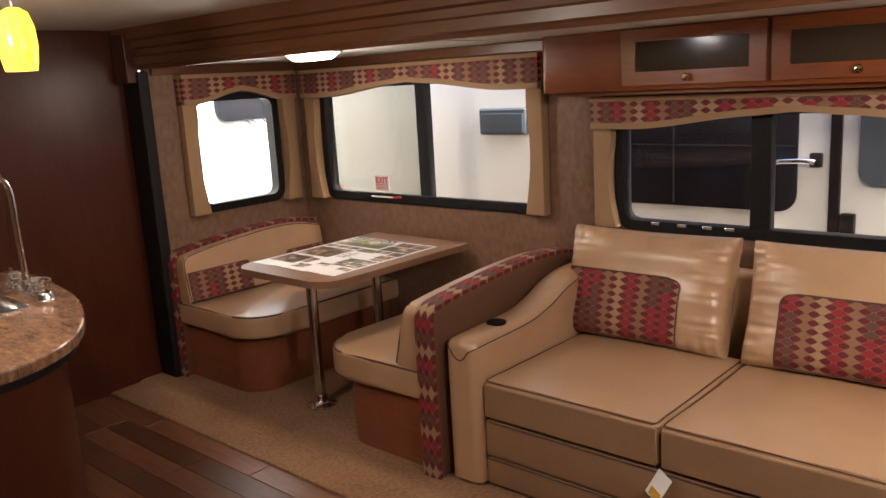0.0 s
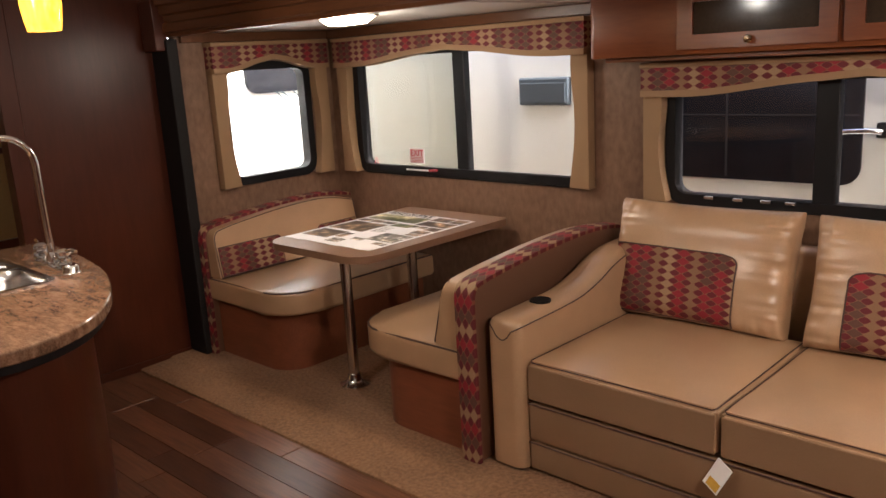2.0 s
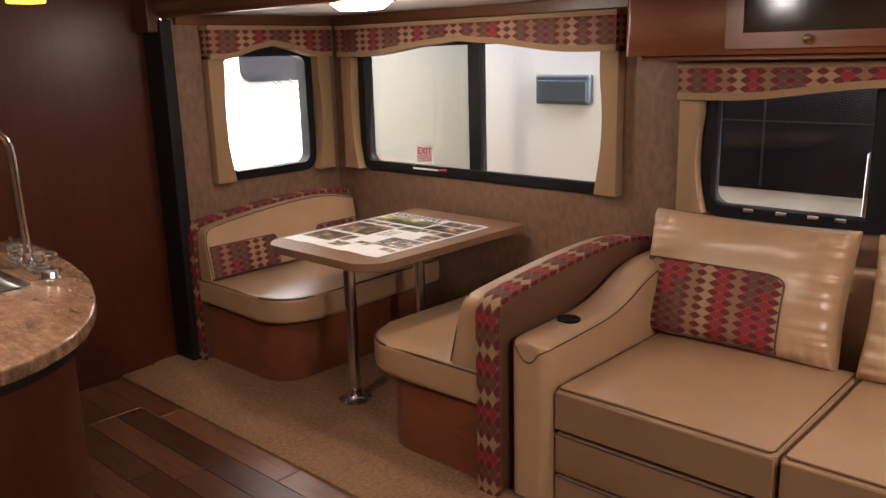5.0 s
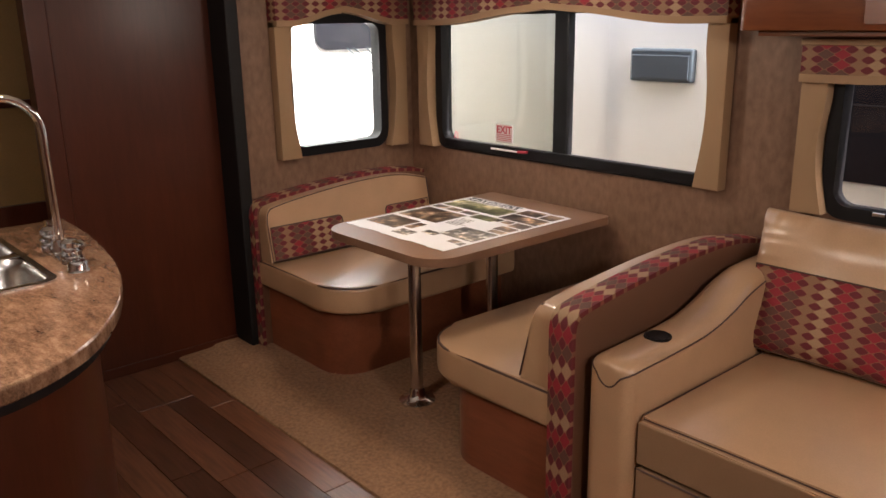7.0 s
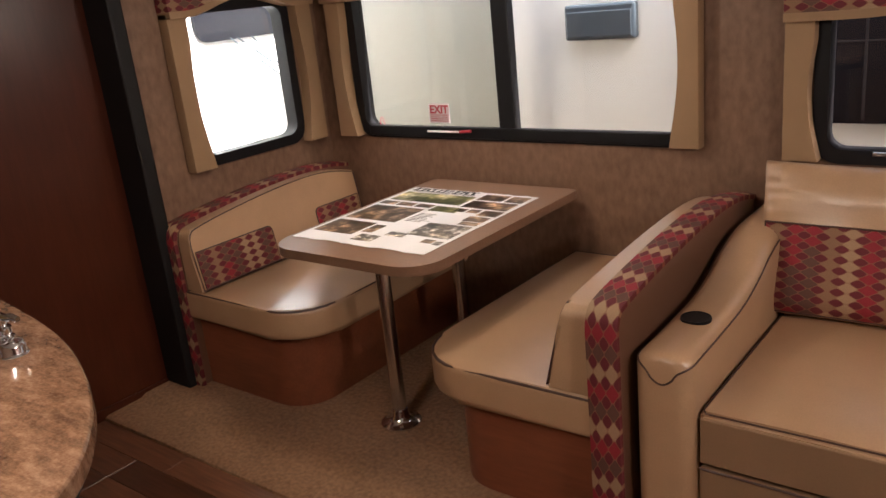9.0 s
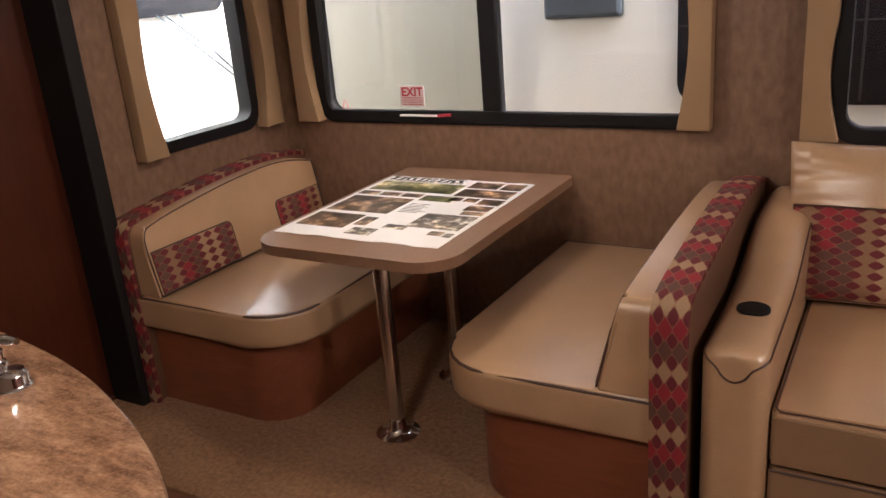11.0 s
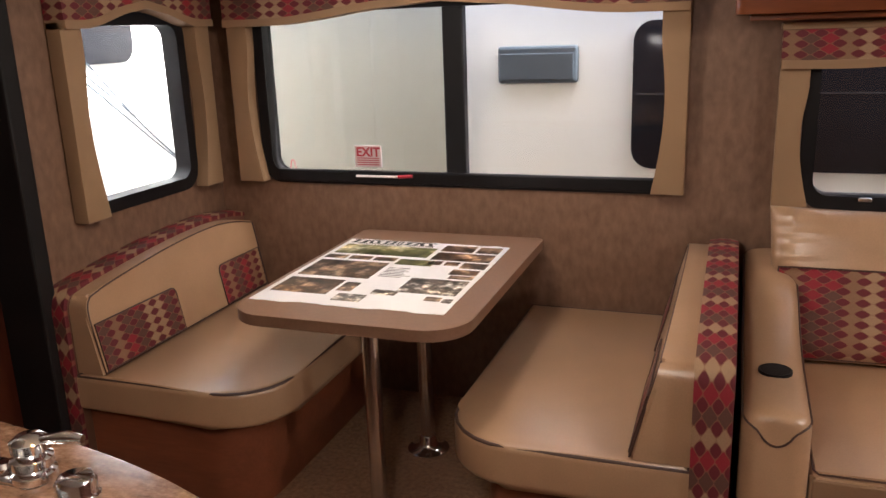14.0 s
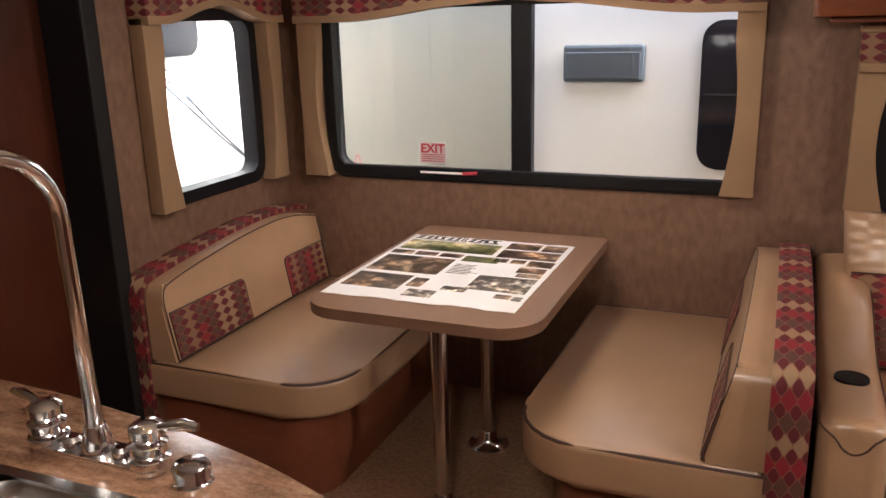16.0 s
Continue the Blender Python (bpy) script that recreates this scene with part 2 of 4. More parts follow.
def amber_shade():
    m, n, l, b = nodes_of("amber_glass")
    k = noise_at(n, l, 60, 3, (1, 1, 0.4))
    l.new(ramp(n, l, k, [(0.35, (1.0, 0.62, 0.05)), (0.62, (0.9, 0.28, 0.01))]), b.inputs["Emission Color"])
    b.inputs["Base Color"].default_value = (0.8, 0.4, 0.05, 1)
    b.inputs["Emission Strength"].default_value, b.inputs["Roughness"].default_value = 0.75, 0.15
    return m


AMBER = amber_shade()


# ---- mesh helpers ----
def part(name, bm, material, parent=None, label="", smooth=False, uv=None, crease=38):
    me = bpy.data.meshes.new(name)
    bmesh.ops.recalc_face_normals(bm, faces=bm.faces)
    bm.to_mesh(me)
    bm.free()
    me.materials.append(material)
    if smooth:
        for p in me.polygons:
            p.use_smooth = True
        me.set_sharp_from_angle(angle=radians(crease))
    if uv:
        layer = me.uv_layers.new(name="UVMap")
        for p in me.polygons:
            for li in p.loop_indices:
                layer.data[li].uv = uv(me.vertices[me.loops[li].vertex_index].co, p.normal)
    ob = new(name, me)
    ob.parent = parent
    return tagged(ob, label) if label else ob


def thing(name, label, category, group="", kind=""):
    return tagged(new(name), label, category, group, kind)


def bevelled(bm, r, seg=2):
    if r:
        bmesh.ops.bevel(bm, geom=list(bm.edges), offset=r, segments=seg, affect="EDGES", profile=0.5, clamp_overlap=True)
    return bm


def add_box(bm, x0, x1, y0, y1, z0, z1):
    v = [bm.verts.new((x, y, z)) for z in (z0, z1) for x, y in ((x0, y0), (x1, y0), (x1, y1), (x0, y1))]
    for f in ((3, 2, 1, 0), (4, 5, 6, 7), (0, 1, 5, 4), (1, 2, 6, 5), (2, 3, 7, 6), (3, 0, 4, 7)):
        bm.faces.new([v[i] for i in f])
    return bm


def box(x0, x1, y0, y1, z0, z1, r=0.0, seg=2):
    return bevelled(add_box(bmesh.new(), x0, x1, y0, y1, z0, z1), r, seg)


def lift(axis, a, b, c):
    """A point with (a, b) in the plane across the axis and c along it."""
    return {"x": (c, a, b), "y": (a, c, b), "z": (a, b, c)}[axis]


def add_prism(bm, outline, axis, lo, hi):
    p = [bm.verts.new(lift(axis, a, b, lo)) for a, b in outline]
    q = [bm.verts.new(lift(axis, a, b, hi)) for a, b in outline]
    bm.faces.new(p[::-1])
    bm.faces.new(q)
    for i in range(len(p)):
        j = (i + 1) % len(p)
        bm.faces.new((p[i], p[j], q[j], q[i]))
    return bm


def prism(outline, axis, lo, hi, r=0.0, seg=2):
    bm = add_prism(bmesh.new(), outline, axis, lo, hi)
    if r:
        rim = [e for e in bm.edges if abs(lift_back(axis, e.verts[0].co) - lift_back(axis, e.verts[1].co)) < 1e-6]
        bmesh.ops.bevel(bm, geom=rim, offset=r, segments=seg, affect="EDGES", profile=0.5, clamp_overlap=True)
    return bm


def lift_back(axis, co):
    return co["xyz".index(axis)]


def rounded(a0, a1, b0, b1, radii, n=8):
    """A rectangle with corner radii in the order low-low, high-low, high-high, low-high."""
    out = []
    for (ca, cb, sa, sb, start), r in zip(((a0, b0, 1, 1, 180), (a1, b0, -1, 1, 270), (a1, b1, -1, -1, 0), (a0, b1, 1, -1, 90)), radii):
        if r <= 0:
            out.append((ca, cb))
            continue
        for i in range(n + 1):
            w = radians(start + 90 * i / n)
            out.append((ca + sa * r + r * math.cos(w), cb + sb * r + r * math.sin(w)))
    return out


def ring(outer, inner, axis, lo, hi, bm=None):
    """A frame between two outlines of the same count."""
    bm = bm or bmesh.new()
    n = len(outer)
    sets = [[bm.verts.new(lift(axis, a, b, c)) for a, b in o] for o, c in ((outer, lo), (outer, hi), (inner, hi), (inner, lo))]
    for k in range(4):
        s, t = sets[k], sets[(k + 1) % 4]
        for i in range(n):
            j = (i + 1) % n
            bm.faces.new((s[i], s[j], t[j], t[i]))
    return bm


def tube(points, r, n=10, closed=False, bm=None):
    bm = bm or bmesh.new()
    pts = [Vector(p) for p in points]
    rings, side = [], None
    m = len(pts)
    for i, p in enumerate(pts):
        a = pts[(i - 1) % m] if (closed or i) else p
        b = pts[(i + 1) % m] if (closed or i < m - 1) else p
        d = (b - a).normalized()
        if side is None:
            side = d.orthogonal().normalized()
        side = (side - d * side.dot(d)).normalized()
        up = d.cross(side)
        rad = r[i] if isinstance(r, (list, tuple)) else r
        rings.append([bm.verts.new(p + rad * (math.cos(2 * math.pi * k / n) * side + math.sin(2 * math.pi * k / n) * up)) for k in range(n)])
    for i in range(m if closed else m - 1):
        s, t = rings[i], rings[(i + 1) % m]
        for k in range(n):
            bm.faces.new((s[k], s[(k + 1) % n], t[(k + 1) % n], t[k]))
    if not closed:
        bm.faces.new(rings[0][::-1])
        bm.faces.new(rings[-1])
    return bm


def lathe(profile, n=24, centre=(0, 0, 0), bm=None):
    """Turned about the upright through centre; profile of (radius, height)."""
    bm = bm or bmesh.new()
    cx, cy, cz = centre
    rings = [[bm.verts.new((cx + max(r, 1e-4) * math.cos(2 * math.pi * k / n), cy + max(r, 1e-4) * math.sin(2 * math.pi * k / n), cz + z)) for k in range(n)] for r, z in profile]
    for s, t in zip(rings, rings[1:]):
        for k in range(n):
            bm.faces.new((s[k], s[(k + 1) % n], t[(k + 1) % n], t[k]))
    bm.faces.new(rings[0][::-1])
    bm.faces.new(rings[-1])
    return bm


def along(outline_pts):
    """Running length along a polyline."""
    out, total = [0.0], 0.0
    for a, b in zip(outline_pts, outline_pts[1:]):
        total += math.dist(a, b)
        out.append(total)
    return out


def smooth_line(pts, n=6):
    """Catmull-Rom through the points."""
    out = []
    P = [pts[0], *pts, pts[-1]]
    for i in range(1, len(P) - 2):
        p0, p1, p2, p3 = P[i - 1:i + 3]
        for k in range(n):
            t = k / n
            out.append(tuple(0.5 * (2 * b + (c - a) * t + (2 * a - 5 * b + 4 * c - d) * t * t + (3 * b - a - 3 * c + d) * t ** 3) for a, b, c, d in zip(p0, p1, p2, p3)))
    out.append(tuple(pts[-1]))
    return out


# ---- the shell ----
WX, WY = -3.84, 3.00          # inner faces of the slide-out's end wall and window wall
SLIDE_Y = 1.93                # mouth of the slide-out
SLIDE_Z, ROOM_Z = 1.82, 2.02  # ceilings
EAST, SOUTH = 1.15, -1.6

tagged(part("floor", box(-5.2, EAST, SOUTH, 1.58, -0.06, -0.004), JOINT), kind="structure", label="dark sub-floor under wood planks", category="floor")
tagged(part("slide_floor", box(-3.99, EAST, 1.582, WY + 0.06, -0.06, 0.0), JOINT), kind="structure", label="raised floor of the slide-out", category="floor")

# carpet with a rolled front edge
edge = [(1.552, 0.003), (1.555, 0.012), (1.57, 0.017), (1.66, 0.019), (1.735, 0.021), (1.755, 0.033), (1.80, 0.035), (WY, 0.035), (WY, 0.003)]
tagged(part("carpet", prism(edge, "x", -3.955, EAST), CARPET, smooth=True), "brown cut-pile carpet with a rolled front edge", "carpet", kind="structure")


def wall_with_holes(name, axis, lo, hi, a0, a1, z0, z1, holes, material, label):
    """Upright wall across an axis, with rectangular openings cut right through."""
    bm = bmesh.new()
    cuts = sorted({a0, a1, *(h[0] for h in holes), *(h[1] for h in holes)})
    for s, e in zip(cuts, cuts[1:]):
        spans, at = [], z0
        for h in sorted((h for h in holes if h[0] <= s + 1e-6 and h[1] >= e - 1e-6), key=lambda h: h[2]):
            spans.append((at, h[2]))
            at = h[3]
        spans.append((at, z1))
        for u, v in spans:
            if v - u > 1e-4:
                if axis == "y":
                    add_box(bm, s, e, lo, hi, u, v)
                else:
                    add_box(bm, lo, hi, s, e, u, v)
    return tagged(part(name, bm, material), label, "wall", kind="structure")


BIG = (-3.605, -1.915, 0.958, 1.67)     # dinette window opening: x, x, z, z
SMALL = (2.20, 2.81, 0.965, 1.64)     # end window opening: y, y, z, z
LONG = (-1.50, 0.10, 0.925, 1.48)      # sofa window opening

wall_with_holes("wall_north", "y", WY, WY + 0.05, WX - 0.05, EAST, -0.06, SLIDE_Z + 0.05, [BIG, LONG], WALLS, "brown mottled wall covering behind the dinette and sofa")
wall_with_holes("wall_west", "x", WX - 0.05, WX, SLIDE_Y + 0.02, WY, -0.06, SLIDE_Z + 0.05, [SMALL], WALLS, "brown mottled end wall of the slide-out")
wall_with_holes("wall_east", "x", EAST, EAST + 0.05, SOUTH, WY, -0.06, ROOM_Z, [], CHERRY_Z, "plain dark wood wall")
wall_with_holes("wall_south", "y", SOUTH - 0.05, SOUTH, -5.2, EAST, -0.06, ROOM_Z, [], WALLS, "plain brown wall behind the kitchen")
wall_with_holes("wall_far_west", "x", -5.25, -5.2, SOUTH, 1.2, -0.06, ROOM_Z, [], WALLS, "plain brown wall of the passage")
tagged(part("ceiling", box(-5.2, EAST, SOUTH, SLIDE_Y - 0.06, ROOM_Z, ROOM_Z + 0.05), CEIL), "off-white vinyl ceiling of the main room", "ceiling", kind="structure")
tagged(part("slide_ceiling", box(WX - 0.05, EAST, SLIDE_Y + 0.02, WY + 0.05, SLIDE_Z, SLIDE_Z + 0.05), CEIL), "off-white vinyl ceiling of the slide-out", "ceiling", kind="structure")
tagged(part("ceiling_joint", box(-1.92, -1.905, SLIDE_Y + 0.03, WY, SLIDE_Z - 0.004, SLIDE_Z + 0.002), CEIL), "flat strip over a ceiling joint", "trim", kind="structure")

# wood header over the slide-out's mouth, stepped mouldings
head = [(1.93, 1.80), (1.90, 1.80), (1.895, 1.815), (1.88, 1.825), (1.88, 1.865), (1.895, 1.875), (1.89, 1.905), (1.87, 1.915), (1.87, 1.95), (1.85, 1.96), (1.85, ROOM_Z), (1.95, ROOM_Z), (1.95, 1.80)]
tagged(part("header", prism(head, "x", -3.99, EAST), HEADWOOD), "stained wood header with stepped mouldings over the slide-out", "trim", kind="structure")

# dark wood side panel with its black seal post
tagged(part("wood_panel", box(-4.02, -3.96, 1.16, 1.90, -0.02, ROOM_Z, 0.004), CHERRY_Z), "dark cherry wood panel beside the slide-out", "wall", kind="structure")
tagged(part("seal_post", box(-3.98, -3.79, 1.88, 1.945, 0.0, 1.79, 0.008), SEAL), "black rubber seal post at the slide-out's edge", "trim", kind="structure")
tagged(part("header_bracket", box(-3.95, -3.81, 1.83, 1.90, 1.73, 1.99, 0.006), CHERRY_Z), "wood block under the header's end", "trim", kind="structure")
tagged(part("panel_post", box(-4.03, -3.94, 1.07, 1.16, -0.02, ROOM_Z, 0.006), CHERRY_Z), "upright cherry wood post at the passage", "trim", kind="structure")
wall_with_holes("wall_northwest", "y", 1.62, 1.67, -5.25, -4.02, -0.06, ROOM_Z, [], WALLS, "plain brown wall of the passage")
tagged(part("passage_wall", box(-4.95, -4.90, SOUTH, 1.62, -0.02, ROOM_Z), PASSAGE), "tan wall seen through the passage", "wall", kind="structure")
tagged(part("passage_rail", box(-4.898, -4.87, 0.3, 1.60, 1.215, 1.25, 0.004), CHERRY_Z), "dark wood rail in the passage", "trim", kind="structure")
tagged(part("passage_dado", box(-4.898, -4.86, 0.3, 1.60, 0.0, 0.71, 0.004), CHERRY_Z), "dark wood lower panel in the passage", "trim", kind="structure")
tagged(part("baseboard", box(-3.96, -3.95, 1.16, 1.88, 0.0, 0.05, 0.003), CHERRY_Z), "low dark wood baseboard", "baseboard", kind="structure")


# ---- windows ----
def window(name, axis, at, out, opening, mullion, label, radius=0.075, rail=0.035):
    """Black framed window in an opening: frame proud of the wall, mullion, glass panes."""
    a0, a1, z0, z1 = opening
    top = thing(name, label, "window", kind="structure")
    s = 1 if out > 0 else -1
    lo, hi = sorted((at - s * 0.012, at + s * 0.06))
    part("window_frame", ring(rounded(a0 - 0.012, a1 + 0.012, z0 - 0.012, z1 + 0.012, [radius + 0.012] * 4), rounded(a0 + rail, a1 - rail, z0 + rail, z1 - rail, [radius - 0.02] * 4), axis, lo, hi), BLACK, top, smooth=True)
    lo2, hi2 = sorted((at + s * 0.0, at + s * 0.05))
    for m0, m1 in mullion:
        part("mullion", (box(m0, m1, lo2, hi2, z0 + 0.01, z1 - 0.01, 0.006) if axis == "y" else box(lo2, hi2, m0, m1, z0 + 0.01, z1 - 0.01, 0.006)), BLACK, top)
    stops = [a0 + 0.01, *(sum(m) / 2 for m in mullion), a1 - 0.01]
    for g0, g1 in zip(stops, stops[1:]):
        ga, gb = sorted((at + s * 0.034, at + s * 0.038))
        pane = part("pane", (box(g0, g1, ga, gb, z0 + 0.01, z1 - 0.01) if axis == "y" else box(ga, gb, g0, g1, z0 + 0.01, z1 - 0.01)), SCREENED if (g0 < -3 and mullion) else GLASS, top, "clear glass pane")
        pane.visible_shadow = False
    return top


win1 = window("window_1", "y", WY, 1, BIG, [(-2.795, -2.712)], "black framed sliding window behind the dinette")
win2 = window("window_2", "x", WX, -1, SMALL, [], "black framed end window with rounded corners")
win3 = window("window_3", "y", WY, 1, LONG, [(-0.875, -0.785)], "black framed sliding window behind the sofa")
part("lower_rail", box(BIG[0] + 0.06, BIG[1] - 0.02, WY - 0.02, WY + 0.01, BIG[2] - 0.004, BIG[2] + 0.045, 0.005), BLACK, win1)


# ---- valances with side drapes ----
def valance(name, label, place, length, z0, z1, depth=0.085, peak=0.055, leg_z=0.955, legs=((0.0, 0.115), (-0.115, 0.0)), leg_in=0.0):
    """Padded print valance with a wavy lower edge, and cloth drapes below; built along +x from the origin, the wall behind at y = 0."""
    top = thing(name, label, "valance")
    n = 48

    def low(s):
        q = abs(2 * s - 1)
        arch = max(0.0, 1 - q / 0.8)
        return z0 + peak * (0.5 - 0.5 * math.cos(math.pi * min(1, arch * 1.15))) + 0.012 * max(0, 1 - q / 0.16)

    lows = [(i / n * length, low(i / n)) for i in range(n + 1)]
    cloth = [*lows, (length, z1), (0, z1)]
    part("print_panel", prism([(x, z + (0.028 if i <= n else 0)) for i, (x, z) in enumerate(cloth)], "y", -depth, -0.002, 0.004), FABRIC, top, "red and cream diamond print", smooth=True,
         uv=lambda co, no: (co.y + 0.3, co.z) if abs(no.x) > 0.7 else (co.x, co.z))
    band = [*[(x, z) for x, z in lows], *[(x, z + 0.028) for x, z in lows[::-1]]]
    part("lower_band", prism(band, "y", -depth - 0.005, -0.002, 0.003), TRIMCLOTH, top, "plain cream band", smooth=True)
    part("top_band", box(-0.004, length + 0.004, -depth - 0.004, -0.002, z1, z1 + 0.022, 0.003), TRIMCLOTH, top, "plain cream band")
    for k, (l0, l1) in enumerate(legs):
        a0, a1 = (l0 + leg_in, l1 + leg_in) if l0 >= 0 and l1 > 0 else (length + l0 - leg_in, length + l1 - leg_in)
        inner = a1 if k == 0 else a0
        outer = a0 if k == 0 else a1
        side = []
        for j in range(13):
            f = j / 12
            side.append((inner + (outer - inner) * (0.34 * math.sin(math.pi * min(1.0, f * 1.25) * 0.8) if f < 1 else 0.2), leg_z + (z0 + 0.02 - leg_z) * f))
        part("drape", prism([(outer, leg_z), *side, (outer, z0 + 0.02)], "y", -depth * 0.75, -0.004, 0.004), TRIMCLOTH, top, "stiff cream cloth drape", smooth=True)
    return top, place


for spec in (
    ("window_valance", "padded diamond-print valance with cream drapes over the dinette window", pose(-3.705, WY, 0), 1.82, 1.588, 1.738),
    ("window_valance", "short diamond-print valance with cream drapes over the end window", pose(WX, 2.12, 0, 0, 0, 90), 0.80, 1.595, 1.742),
    ("window_valance", "diamond-print valance with cream drapes over the sofa window", pose(-1.595, WY, 0), 1.85, 1.39, 1.515, 0.085, 0.055, 0.928),
):
    ob, m = valance(*spec)
    ob.matrix_world = m
for nm, b in (("wood_cornice", (WX + 0.01, -1.78, WY - 0.03, WY - 0.001, 1.766, SLIDE_Z - 0.002)), ("wood_cornice", (WX + 0.001, WX + 0.03, SLIDE_Y + 0.05, WY - 0.032, 1.768, SLIDE_Z - 0.002))):
    tagged(part(nm, box(*b, 0.004), HEADWOOD), "thin stained wood strip along the ceiling", "trim", kind="structure")


# ---- dinette ----
def arch(z):
    """Top line of a bench back from aisle to wall, as (run, height)."""
    return smooth_line([(0.0, z - 0.055), (0.006, z - 0.022), (0.022, z + 0.002), (0.055, z + 0.015), (0.20, z + 0.036), (0.52, z + 0.066), (0.80, z + 0.076), (0.98, z + 0.062), (1.13, z + 0.03)], 5)


SEAT_Z = 0.485


def bench(label, front, wall, back_x, seat_x, board, THICK, lean):
    """Dinette bench. front, wall: y of its two ends; back_x: rear face of the backrest; seat_x: the seat's free edge; board: thickness of the backboard; THICK, lean: back cushion at its top and its slope."""
    top = thing("dinette_bench", label, "bench", "benches at the dinette table")
    s = 1 if seat_x > back_x else -1
    run = wall - front

    def xr(a, b):
        return sorted((back_x + s * a, back_x + s * b))

    wide = abs(seat_x - back_x)
    # base and seat cushion with a round aisle corner
    x0, x1 = xr(0.03, wide - 0.10)
    rad = [0, 0.16, 0, 0] if s > 0 else [0.16, 0, 0, 0]
    part("base", prism(rounded(x0, x1, front + 0.05, wall, rad), "z", 0.034, SEAT_Z - 0.125), BENCHWOOD, top, "dark wood base panel with a curved corner", smooth=True)
    x0, x1 = xr(board, wide)
    rad = [0, 0.2, 0, 0] if s > 0 else [0.2, 0, 0, 0]
    out = rounded(x0, x1, front + 0.005, wall - 0.004, rad, 6)
    seat = part("seat_cushion", prism(out, "z", SEAT_Z - 0.128, SEAT_Z, 0.022, 3), CREAM, top, "cream vinyl seat cushion", smooth=True)
    part("piping", tube([(x, y, SEAT_Z - 0.0062) for x, y in rounded(x0 + 0.0062, x1 - 0.0062, front + 0.0112, wall - 0.0102, [max(0.0, q - 0.0062) for q in rad], 6)], 0.0052, 6, True), PIPING, seat, "dark piping", smooth=True)
    # backboard, print strip over its rim
    line = [(front + r, z) for r, z in arch(0.755)]
    x0, x1 = xr(0.0, board)
    part("backboard", prism([(front, 0.036), *line, (wall, 0.036)], "x", x0, x1, 0.008), BACKING, top, "brown vinyl backboard", smooth=True)
    rim = [(front, 0.036 + (line[0][1] - 0.036) * k / 12) for k in range(12)] + line
    dist = along(rim)
    bm = bmesh.new()
    rows = []
    for i, (y, z) in enumerate(rim):
        a, b = rim[max(0, i - 1)], rim[min(len(rim) - 1, i + 1)]
        d = Vector((b[0] - a[0], b[1] - a[1])).normalized()
        ny, nz = -d.y, d.x
        rows.append([bm.verts.new((x, y + ny * o, z + nz * o)) for x, o in ((x0 - 0.004, -0.012), (x0 - 0.004, 0.004), (x0 + 0.3 * (x1 - x0), 0.009), (x0 + 0.7 * (x1 - x0), 0.009), (x1 + 0.004, 0.004), (x1 + 0.004, -0.012))])
    for a, b in zip(rows, rows[1:]):
        for k in range(5):
            bm.faces.new((a[k], a[k + 1], b[k + 1], b[k]))
    bm.faces.new(rows[0])
    bm.faces.new(rows[-1][::-1])

    def strip_uv(co, no):
        best = min(range(len(rim)), key=lambda i: (rim[i][0] - co.y) ** 2 + (rim[i][1] - co.z) ** 2)
        return (dist[best], co.x - x0)

    part("print_strip", bm, STRIP, top, "red and cream diamond print strip", smooth=True, uv=strip_uv)
    # leaning back cushion with two print patches

    def cushion_line(inset, low):
        pts = [(front + 0.02 + inset, low), *[(front + 0.02 + inset + (run - 0.05 - 2 * inset) * (r / 1.13), z - 0.012 - inset) for r, z in arch(0.755)], (wall - 0.03 - inset, low)]
        return pts

    def slab(pts, d0, d1, low):
        """Prism across x whose face leans towards the seat lower down."""
        bm = bmesh.new()
        lo = [bm.verts.new((back_x + s * (board + d0), y, z)) for y, z in pts]
        hi = [bm.verts.new((back_x + s * (board + d1 + lean * (0.86 - z) / 0.4), y, z)) for y, z in pts]
        bm.faces.new(lo)
        bm.faces.new(hi[::-1])
        for i in range(len(pts)):
            j = (i + 1) % len(pts)
            bm.faces.new((lo[i], lo[j], hi[j], hi[i]))
        return bm

    low = SEAT_Z + 0.003
    bm = slab(cushion_line(0.0, low), 0.003, THICK, low)
    face = [e for e in bm.edges if min(abs(v.co.x - (back_x + s * (board + 0.003))) for v in e.verts) > 0.02]
    bmesh.ops.bevel(bm, geom=face, offset=0.010, segments=3, affect="EDGES", clamp_overlap=True)
    back = part("back_cushion", bm, CREAM, top, "cream vinyl back cushion", smooth=True)

    def face_x(z, proud):
        return back_x + s * (board + THICK + lean * (0.86 - z) / 0.4 + proud)

    loop = cushion_line(0.005, low + 0.006)
    part("piping", tube([(face_x(z, 0.000), y, z) for y, z in loop], 0.0032, 6, True), PIPING, back, "dark piping", smooth=True)
    for k, (y0, y1) in enumerate(((front + 0.035, front + 0.45), (front + 0.73, wall - 0.05))):
        z0, z1 = low + 0.012, 0.66
        rr = [0, 0, 0.025, 0] if k == 0 else [0, 0, 0, 0.025]
        patch = rounded(y0, y1, z0, z1, rr, 6)
        bm = bmesh.new()
        p = [bm.verts.new((face_x(z, 0.001), y, z)) for y, z in patch]
        q = [bm.verts.new((face_x(z, 0.005), y, z)) for y, z in patch]
        bm.faces.new(p)
        bm.faces.new(q[::-1])
        for i in range(len(p)):
            j = (i + 1) % len(p)
            bm.faces.new((p[i], p[j], q[j], q[i]))
        part("print_patch", bm, FABRIC, back, "red and cream diamond print patch", uv=lambda co, no: (co.y, co.z))
        part("piping", tube([(face_x(z, 0.004), y, z) for y, z in patch], 0.003, 6, True), PIPING, back, "dark piping", smooth=True)
    return top


